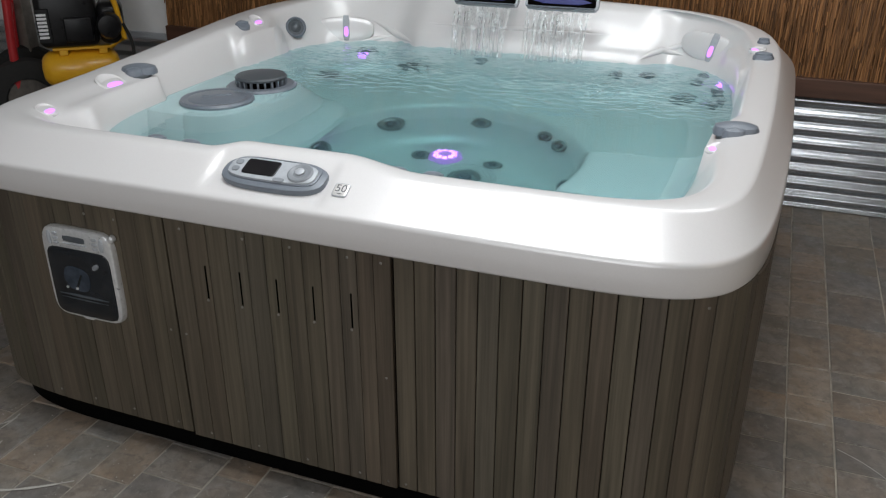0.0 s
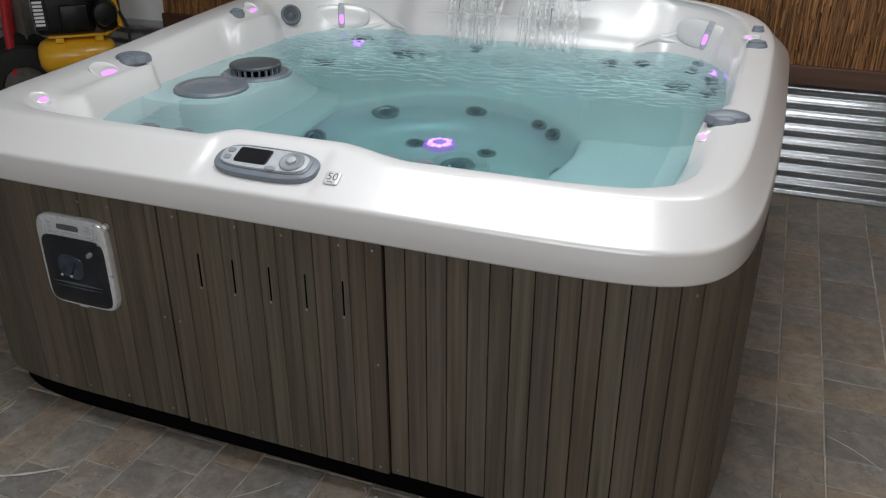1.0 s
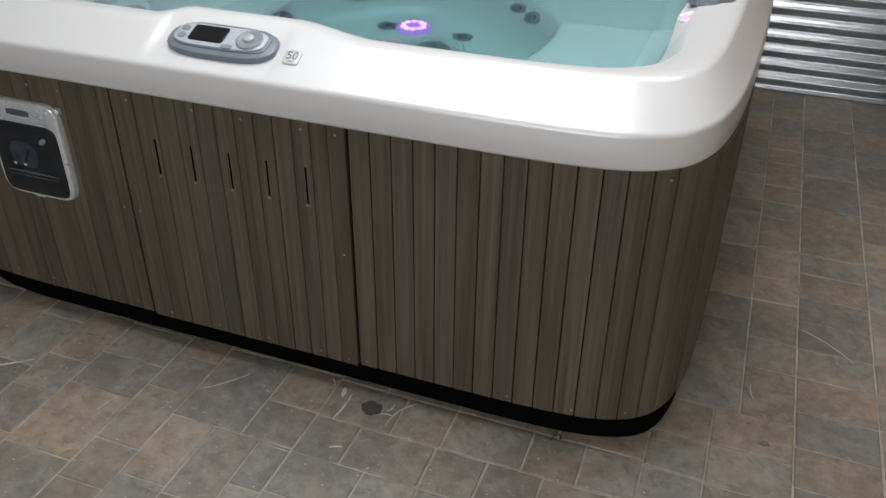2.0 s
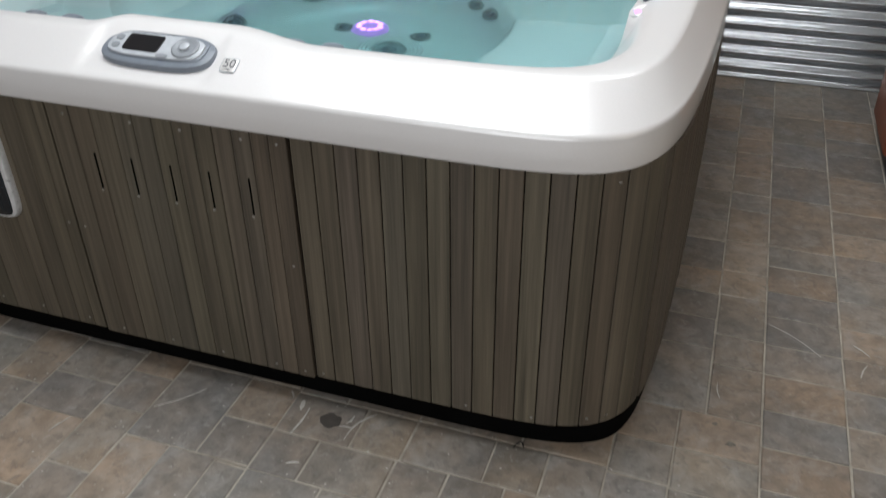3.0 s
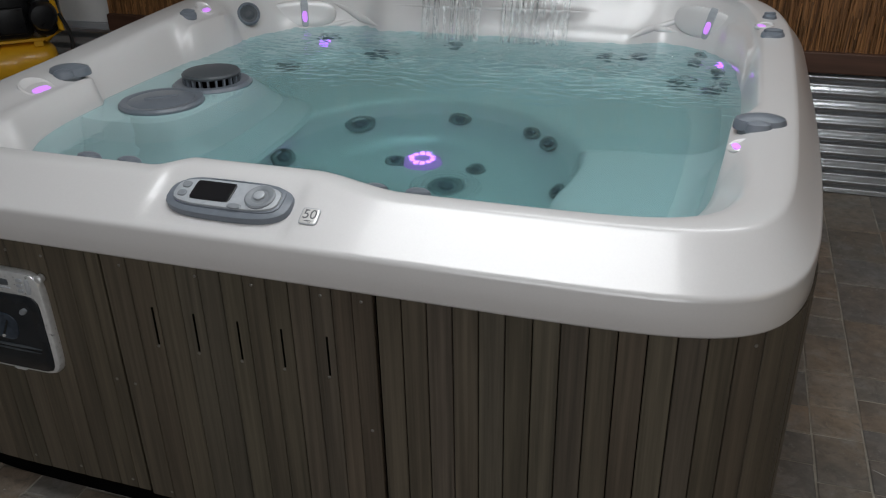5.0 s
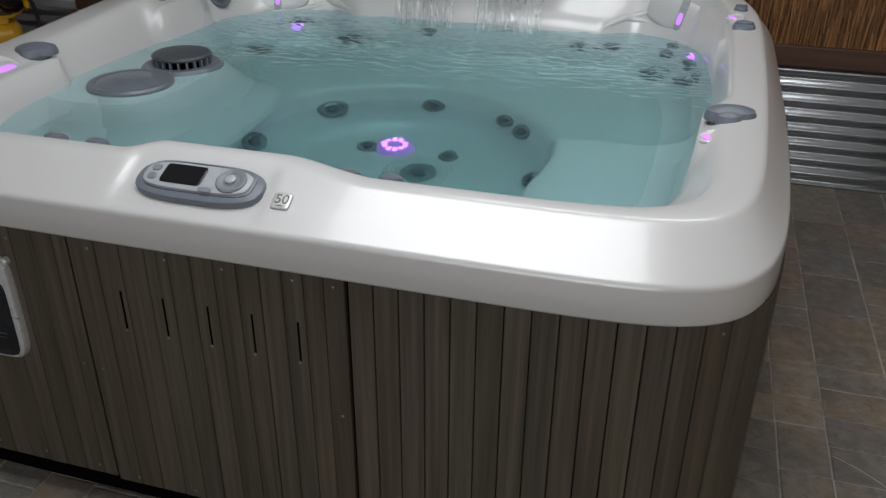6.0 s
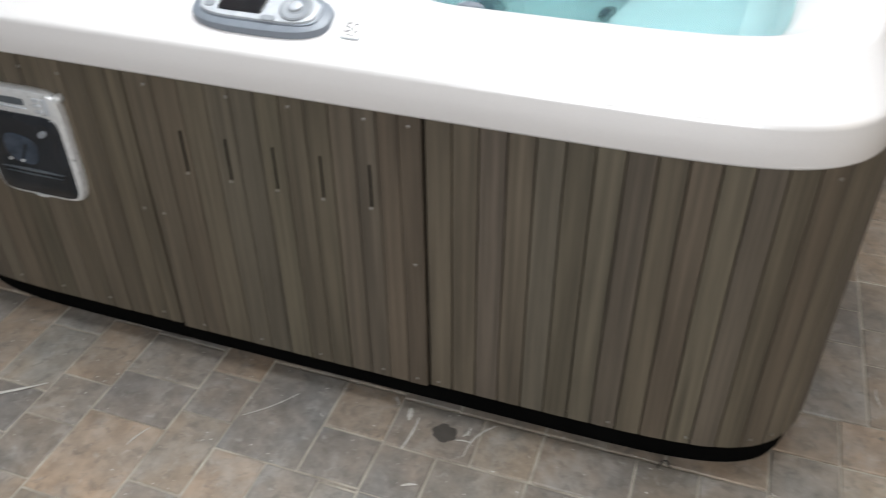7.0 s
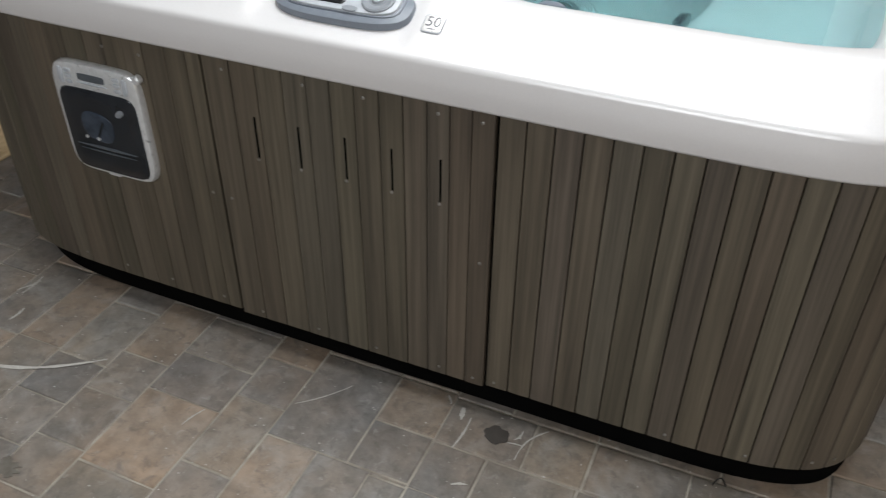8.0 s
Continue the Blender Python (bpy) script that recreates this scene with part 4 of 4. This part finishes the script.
def bubble_mesh():
    """Small domes of air that drift on the water before the falls."""
    rng = random.Random(9)
    bm = bmesh.new()
    for _ in range(55):
        x, y = rng.gauss(0.12, 0.26), rng.uniform(1.15, 1.72)
        q = rng.uniform(0.0025, 0.008)
        if abs(x + 0.27) < 0.85:
            spin([(q, -0.001), (q * 0.94, q * 0.34), (q * 0.72, q * 0.66), (q * 0.38, q * 0.86), (0, q * 0.93)], pose(x, y, 0.8405), 12, bm)
    return bm


bubbles = tagged(link_mesh("bubbles", bubble_mesh(), FILM), "small air bubbles floating on the water", "bubbles", kind="stuff")
bubbles.visible_shadow = False


def fall_mesh(x0, x1, seed):
    """Two thin curtains of falling water."""
    bm = bmesh.new()
    for layer in range(2):
        cols = 40
        grid = []
        for k in range(9):
            t = k / 8
            row = []
            for i in range(cols + 1):
                u = i / cols
                x = x0 + (x1 - x0) * u + (0.5 - u) * 0.03 * t
                y = 1.872 - 0.012 * layer - 0.085 * math.sqrt(t) + 0.006 * noise.noise(Vector((x * 30, t * 2, seed + layer)))
                row.append(bm.verts.new((x, y, 1.026 - 0.188 * t)))
            grid.append(row)
        for a, b in zip(grid, grid[1:]):
            for i in range(cols):
                bm.faces.new((a[i], a[i + 1], b[i + 1], b[i]))
    return bm


def thread_mesh(x0, x1, seed):
    rng = random.Random(seed)
    bm = bmesh.new()
    for _ in range(26):
        x = rng.uniform(x0, x1)
        r = rng.uniform(0.0008, 0.0022)
        top = rng.uniform(0.0, 0.25)
        pts = []
        for k in range(6):
            t = top + (1 - top) * k / 5
            pts.append((x + rng.uniform(-0.001, 0.001), 1.862 - 0.09 * math.sqrt(t), 1.026 - 0.188 * t))
        tube(pts, [r * 1.3, r, r * 0.8, r, r * 0.9, r * 1.2], 6, bm)
    return bm


THREAD = material("water_thread", (0.92, 0.95, 0.96), rough=0.05, trans=1.0, ior=1.33, rough_var=0.0, big=0.0)
for x0, x1, sd in ((-0.54, -0.295, 1), (-0.228, 0.040, 2)):
    f = thing("waterfall", "thin sheet of water falling from a spout", "waterfall", "waterfalls")
    part("sheet", fall_mesh(x0, x1, sd), FALL, f)
    part("threads", thread_mesh(x0, x1, sd), THREAD, f)

# ---------------------------------------------------------------- things round the tub
def compressor():
    c = thing("air_compressor", "yellow tank air compressor with black motor cover", "compressor")
    turn = pose(-3.06, 2.30, 0.20, 0, 0, 40) @ Matrix.Diagonal((0.80, 0.80, 0.86, 1))
    rings = []
    for u, r in ((-0.27, 0.02), (-0.262, 0.07), (-0.24, 0.10), (-0.20, 0.120), (0.20, 0.120), (0.24, 0.10), (0.262, 0.07), (0.27, 0.02)):
        rings.append([turn @ Vector((u, r * math.cos(a), 0.30 + r * math.sin(a))) for a in (2 * math.pi * k / 32 for k in range(32))])
    part("tank", loft(rings), YELLOW, c, "yellow enamelled air tank")
    part("deck", box(-0.17, 0.22, -0.10, 0.10, 0.435, 0.455, 0.004, 1, turn), YELLOW, c)
    for x in (-0.10, 0.17):
        part("bracket", box(x - 0.03, x + 0.03, -0.09, 0.09, 0.40, 0.445, 0.004, 1, turn), YELLOW, c)
    part("motor_cover", box(-0.24, 0.16, -0.15, 0.15, 0.458, 0.82, 0.05, 4, turn), BLACK, c, "black moulded motor cover")
    part("pump_head", box(0.163, 0.34, -0.14, 0.12, 0.462, 0.74, 0.055, 4, turn), BLACK, c)
    part("cylinder", spin([(0.0, 0.0), (0.075, 0.0), (0.085, 0.012), (0.085, 0.10), (0.07, 0.125), (0.03, 0.13), (0, 0.13)], turn @ pose(0.24, -0.13, 0.60, 90, 0, 0), 32), BLACK, c)
    vent = part("vent_plate", box(-0.235, -0.145, -0.158, -0.146, 0.50, 0.72, 0.004, 1, turn), BLACK, c)
    part("starter_box", box(-0.06, 0.13, -0.185, -0.151, 0.50, 0.66, 0.012, 3, turn), BLACK, c)
    for k in range(7):
        part("vent_bar", box(-0.228, -0.165, -0.163, -0.158, 0.53 + 0.024 * k, 0.545 + 0.024 * k, m=turn), WHITE, vent, "pale vent louvre", smooth=False)
    for y in (-0.13, 0.13):
        part("handle", tube([turn @ Vector(p) for p in ((0.22, y, 0.44), (0.33, y, 0.50), (0.30, y, 0.72), (0.22, y, 1.0), (0.20, y, 1.05))], 0.016), YELLOW, c, "yellow tube handle")
    part("hose", tube([turn @ Vector((0.33 + 0.05 * math.sin(t * 3), -0.14 - 0.02 * t, 0.60 - 0.32 * t)) for t in (k / 12 for k in range(13))], 0.010), RUBBER, c)
    for x in (-0.18, 0.18):
        part("foot", box(x - 0.03, x + 0.03, -0.10, 0.10, -0.2325, 0.19, 0.006, 1, turn), BLACK, c)


compressor()


def hand_truck():
    c = thing("hand_truck", "red steel hand truck with black rubber tyres", "hand truck")
    b = pose(-3.66, 2.28, 0, 0, 0, 45)
    for y in (-0.2, 0.2):
        part("upright", tube([b @ Vector(p) for p in ((0.06, y, 0.10), (0.08, y, 0.6), (0.14, y, 1.35))], 0.026, 12), RED, c)
    for z in (0.35, 0.75, 1.1):
        part("crossbar", tube([b @ Vector((0.07 + z * 0.04, y, z)) for y in (-0.2, 0.0, 0.2)], 0.018, 10), RED, c)
    part("toe_plate", box(0.08, 0.32, -0.22, 0.22, 0.004, 0.014, 0.002, 1, b), STEEL, c)
    for y in (-0.20, 0.20):
        w = new("wheel")
        w.parent = c
        m = b @ pose(0.12, y, 0.25, 90, 0, 0)
        part("tyre", spin([(0.13, -0.045), (0.185, -0.052), (0.235, -0.038), (0.25, 0.0), (0.235, 0.038), (0.185, 0.052), (0.13, 0.045)], m, 40), RUBBER, w)
        part("hub", spin([(0.0, -0.03), (0.05, -0.032), (0.12, -0.02), (0.122, 0.02), (0.05, 0.032), (0.0, 0.03)], m, 32), HUB, w)


hand_truck()

post = thing("steel_post", "dark brown steel post standing by the wall", "post")
part("shaft", box(-3.745, -3.655, 2.50, 2.58, 0.012, 2.0, 0.008, 2), STEEL, post)
part("foot_plate", box(-3.785, -3.615, 2.46, 2.62, 0.0, 0.012, 0.003, 1), STEEL, post)

board_thing = tagged(link_mesh("strand_board", box(-2.40, -1.905, 0.20, 1.45, 0.0015, 0.013, 0.002, 1), OSB, smooth=False),
                     "pale strand board sheet lying on the floor", "board")
cord = thing("power_cord", "black power cord lying across the strand board", "cord")
part("cable", tube([(-2.62 + 0.95 * t, 0.70 + 0.10 * math.sin(t * 4) + 0.12 * t, 0.021) for t in (k / 24 for k in range(25))], 0.0065, 8), RUBBER, cord)
plug = thing("cable_coil", "small coil of dark cable beside the tub", "cable")
part("loop", tube([(-1.52 + 0.05 * math.cos(t), 0.33 + 0.04 * math.sin(t) + 0.006 * t, 0.012 + 0.012 * t) for t in (k * 0.45 for k in range(34))], 0.007, 8), RUBBER, plug)
part("plug_body", box(-1.50, -1.46, 0.25, 0.275, 0.0, 0.03, 0.006, 2), STEEL, plug)

stool = thing("padded_stool", "brown leather padded stool on black base", "stool")
part("base", box(1.500, 2.02, 1.44, 2.22, 0.0, 0.06, 0.015, 2), BLACK, stool)
part("cushion", box(1.474, 2.06, 1.84, 2.30, 0.062, 0.42, 0.03, 4), LEATHER, stool)


# ---- marks on the floor
def flake(name, label, pts, mat, category):
    """A thin film on the stones, of a few millimetres' uneven outline."""
    bm = bmesh.new()
    lo = [bm.verts.new((x, y, 0.0022)) for x, y in pts]
    f = bm.faces.new(lo)
    r = bmesh.ops.extrude_face_region(bm, geom=[f])
    for v in r["geom"]:
        if isinstance(v, bmesh.types.BMVert):
            v.co.z = 0.0034
    bmesh.ops.recalc_face_normals(bm, faces=bm.faces[:])
    tagged(link_mesh(name, bm, mat, smooth=False), label, category, kind="structure")


def streak(x0, y0, x1, y1, w, bend=0.0, seed=0):
    rng = random.Random(seed)
    a, b = Vector((x0, y0)), Vector((x1, y1))
    d = b - a
    nrm = Vector((-d.y, d.x)).normalized()
    up, dn = [], []
    for k in range(15):
        t = k / 14
        c = a + d * t + nrm * bend * math.sin(math.pi * t)
        h = w * (0.25 + 0.75 * math.sin(math.pi * (0.06 + 0.88 * t))) * rng.uniform(0.5, 1.1)
        up.append(tuple(c + nrm * h))
        dn.append(tuple(c - nrm * h))
    return up + dn[::-1]


twig = thing("twig", "thin dark curled twig on the pavers", "twig")
part("stem", tube([(0.515 + 0.026 * t, 0.016 + 0.022 * math.sin(3.0 * t), 0.006 + 0.005 * t) for t in (k / 10 for k in range(11))], 0.0017, 6), RUBBER, twig)
rs = random.Random(2)
for cx, cy, q in ((-0.89, -0.55, 0.035), (-0.94, -0.57, 0.024), (-0.985, -0.52, 0.018), (1.02, 0.20, 0.014), (0.98, 0.26, 0.008)):
    flake("floor_stain", "faint brown smudge on the pavers", [(cx + q * math.cos(a) * rs.uniform(0.5, 1.2), cy + 0.7 * q * math.sin(a) * rs.uniform(0.5, 1.2)) for a in (2 * math.pi * k / 22 for k in range(22))], SMUDGE, "stain")
flake("floor_stain", "dark leaf-shaped stain on the pavers", [(0.048 + 0.032 * math.cos(a) * rs.uniform(0.75, 1.15), -0.038 + 0.025 * math.sin(a) * rs.uniform(0.75, 1.15)) for a in (2 * math.pi * k / 18 for k in range(18))], STAIN, "stain")
flake("scuff_mark", "pale curved scuff on the pavers", streak(-1.30, -0.345, -0.92, -0.20, 0.0060, -0.04, 1), CHALK, "scuff")
for k, s in enumerate(((-0.052, 0.008, -0.045, -0.028, 0.0065, 0.0), (-0.025, -0.014, -0.032, -0.113, 0.0032, 0.004), (-0.418, -0.139, -0.322, -0.034, 0.0016, -0.006), (-1.31, -0.012, -1.307, -0.092, 0.0035, 0.004),
                       (-1.300, -0.03, -1.330, -0.085, 0.0022, 0.002), (-1.254, -0.136, -1.255, -0.186, 0.004, 0.003), (0.151, 0.019, 0.106, -0.089, 0.0024, -0.014), (0.098, -0.004, 0.088, -0.035, 0.003, 0.004), (0.075, -0.050, 0.110, -0.046, 0.002, 0.002),
                       (-0.10, 0.030, -0.085, 0.012, 0.0035, 0.0), (0.005, -0.205, 0.036, -0.192, 0.003, 0.002), (-0.62, -0.30, -0.60, -0.24, 0.002, 0.003), (1.10, 0.73, 1.24, 0.62, 0.0015, 0.010), (0.985, 0.36, 0.975, 0.42, 0.0016, 0.004),
                       (1.33, 0.70, 1.37, 0.66, 0.0025, 0.003), (1.34, 0.56, 1.36, 0.62, 0.002, 0.003))):
    flake("scuff_mark", "thin pale scratch on the pavers", streak(*s, seed=k + 5), CHALK, "scuff")
bm = bmesh.new()
for _ in range(420):
    x, y = rs.uniform(-1.6, 1.2), rs.uniform(-0.75, 0.05)
    r = rs.uniform(0.001, 0.0035)
    c = [bm.verts.new((x + r * math.cos(a), y + r * math.sin(a) * 0.7, 0.0016)) for a in (0.3, 1.7, 3.2, 4.6)]
    t = bm.verts.new((x, y, 0.0016 + r * 0.6))
    for p, q in zip(c, c[1:] + c[:1]):
        bm.faces.new((p, q, t))
tagged(link_mesh("crumbs", bm, CHALK, smooth=False), "pale crumbs of grit on the floor", "grit", kind="stuff")


# ---- pavers, last
def paver_mesh(x0, x1, y0, y1, rng, verts, faces):
    """One stone with eased and slightly crooked edges."""
    g, e = 0.0025, 0.003
    j = [rng.uniform(-0.0012, 0.0012) for _ in range(8)]
    top = rng.uniform(-0.0008, 0.0008)
    base = len(verts)
    for d, z in ((0, -0.012), (0, -0.0022), (e, top)):
        verts += [(x0 + g + d + j[0], y0 + g + d + j[1], z), (x1 - g - d + j[2], y0 + g + d + j[3], z),
                  (x1 - g - d + j[4], y1 - g - d + j[5], z), (x0 + g + d + j[6], y1 - g - d + j[7], z)]
    for r in range(2):
        for k in range(4):
            a, b = base + 4 * r + k, base + 4 * r + (k + 1) % 4
            faces.append((a, b, b + 4, a + 4))
    faces.append((base + 8, base + 9, base + 10, base + 11))


# stretches of the floor laid in columns or rows: along which axis, from, to, joints across, and the ends of the stones in each
LAID = [
    ("y", -1.06, -0.91, (-0.62, -0.49, -0.355, -0.22, -0.015, 0.12)),
    ("y", -0.91, -0.77, (-0.72, -0.58, -0.445, -0.29, -0.155, 0.05, 0.19)),
    ("y", -0.77, -0.565, (-0.74, -0.467, -0.232, -0.095, 0.04, 0.18)),
    ("y", -0.565, -0.432, (-0.72, -0.515, -0.378, -0.167, -0.03, 0.11)),
    ("y", -0.432, -0.30, (-0.74, -0.60, -0.455, -0.24)),
    ("y", -0.30, -0.17, (-0.68, -0.47, -0.24)),
    ("y", -0.432, -0.228, (-0.24, 0.045, 0.18)),
    ("y", -0.17, -0.08, (-0.66, -0.53, -0.39, -0.25)),
    ("y", -0.228, -0.08, (-0.24, -0.103, 0.045, 0.18)),
    ("x", -0.108, 0.033, (-0.08, 0.125, 0.262, 0.47, 0.605, 0.745)),
    ("x", 0.033, 0.17, (-0.08, 0.06, 0.262, 0.40, 0.53, 0.745)),
    ("x", -0.245, -0.108, (-0.08, 0.05, 0.255, 0.39, 0.53, 0.745)),
    ("x", -0.38, -0.245, (-0.08, 0.12, 0.26, 0.46, 0.60, 0.745)),
    ("y", 0.745, 0.89, (-0.66, -0.52, -0.38, -0.12, 0.02, 0.153, 0.291)),
    ("y", 0.745, 0.954, (0.291, 0.568, 0.712, 0.844, 0.978, 1.165, 1.30, 1.42, 1.53, 1.74, 1.87, 2.08, 2.21, 2.42, 2.56, 2.72)),
    ("y", 0.89, 1.092, (-0.66, -0.46, -0.26, -0.12, 0.015, 0.152, 0.293)),
    ("y", 0.954, 1.092, (0.293, 0.504, 0.643, 0.85, 0.988, 1.18, 1.40, 1.53, 1.67, 1.88, 2.02, 2.16, 2.37, 2.51, 2.72)),
    ("y", 1.092, 1.298, (-0.60, -0.33, -0.19, -0.055, 0.08, 0.219, 0.357, 0.503, 0.637, 0.778, 0.91, 1.056, 1.18, 1.53, 1.81, 2.02, 2.30, 2.72)),
    ("y", 1.298, 1.50, (-0.60, -0.33, -0.19, -0.055, 0.08, 0.219, 0.357, 0.502, 0.637, 0.78, 0.925, 1.052, 1.19, 1.335, 1.49, 1.63, 1.77, 1.98, 2.12, 2.33, 2.72)),
]


def laid_cells():
    for along, lo, hi, ends in LAID:
        for a, b in zip(ends, ends[1:]):
            yield (lo, hi, a, b) if along == "y" else (a, b, lo, hi)


def pave():
    rng = random.Random(11)
    near, far_v, far_f = 0, [], []

    def lay(c):
        nonlocal near
        cx, cy = (c[0] + c[1]) / 2, (c[2] + c[3]) / 2
        close = (-1.7 < cx < 1.1 and -0.75 < cy < 0.07) or (0.8 < cx < 1.5 and 0.07 <= cy < 2.72)
        if XL + 0.2 < cx < XR - 0.2 and 0.3 < cy < YB - 0.2:
            return
        if close and near < 300:
            near += 1
            v, f = [], []
            paver_mesh(*c, rng, v, f)
            me = bpy.data.meshes.new("paver")
            me.from_pydata(v, [], f)
            me.materials.append(SLATE)
            new("paver", me).parent = floor
        else:
            paver_mesh(*c, rng, far_v, far_f)

    done = list(laid_cells())
    for c in done:
        lay(c)
    # the rest of the floor in columns of mixed lengths, cut round the stretches above
    joints = [-1.06, -0.91, -0.77, -0.565, -0.432, -0.30, -0.17, -0.08, 0.125, 0.262, 0.47, 0.605, 0.745, 0.89, 1.092, 1.298, 1.50]
    while joints[0] > ROOM_L:
        joints.insert(0, joints[0] - rng.choice((0.137, 0.205, 0.137)))
    while joints[-1] < ROOM_R:
        joints.append(joints[-1] + rng.choice((0.137, 0.205)))
    for a, b in zip(joints, joints[1:]):
        y = ROOM_F
        m = (a + b) / 2
        taken = sorted((c[2], c[3]) for c in done if c[0] < m < c[1])
        while y < ROOM_B - 0.01:
            ln = rng.choice((0.137, 0.137, 0.205, 0.205, 0.275))
            hit = [t for t in taken if t[0] - 0.001 <= y < t[1] - 0.001]
            if hit:
                y = hit[0][1]
                continue
            top = min([y + ln] + [t[0] for t in taken if t[0] > y + 0.001])
            ahead = [t[0] for t in taken if t[0] > y + 0.001]
            if ahead and min(ahead) - top < 0.06:
                top = min(ahead)
            if top - y > 0.002:
                lay((a, b, y, min(top, ROOM_B)))
            y = top
    me = bpy.data.meshes.new("paver_field")
    me.from_pydata(far_v, [], far_f)
    me.materials.append(SLATE)
    rest = tagged(new("paver_field", me), kind="stuff")
    rest.parent = floor


pave()
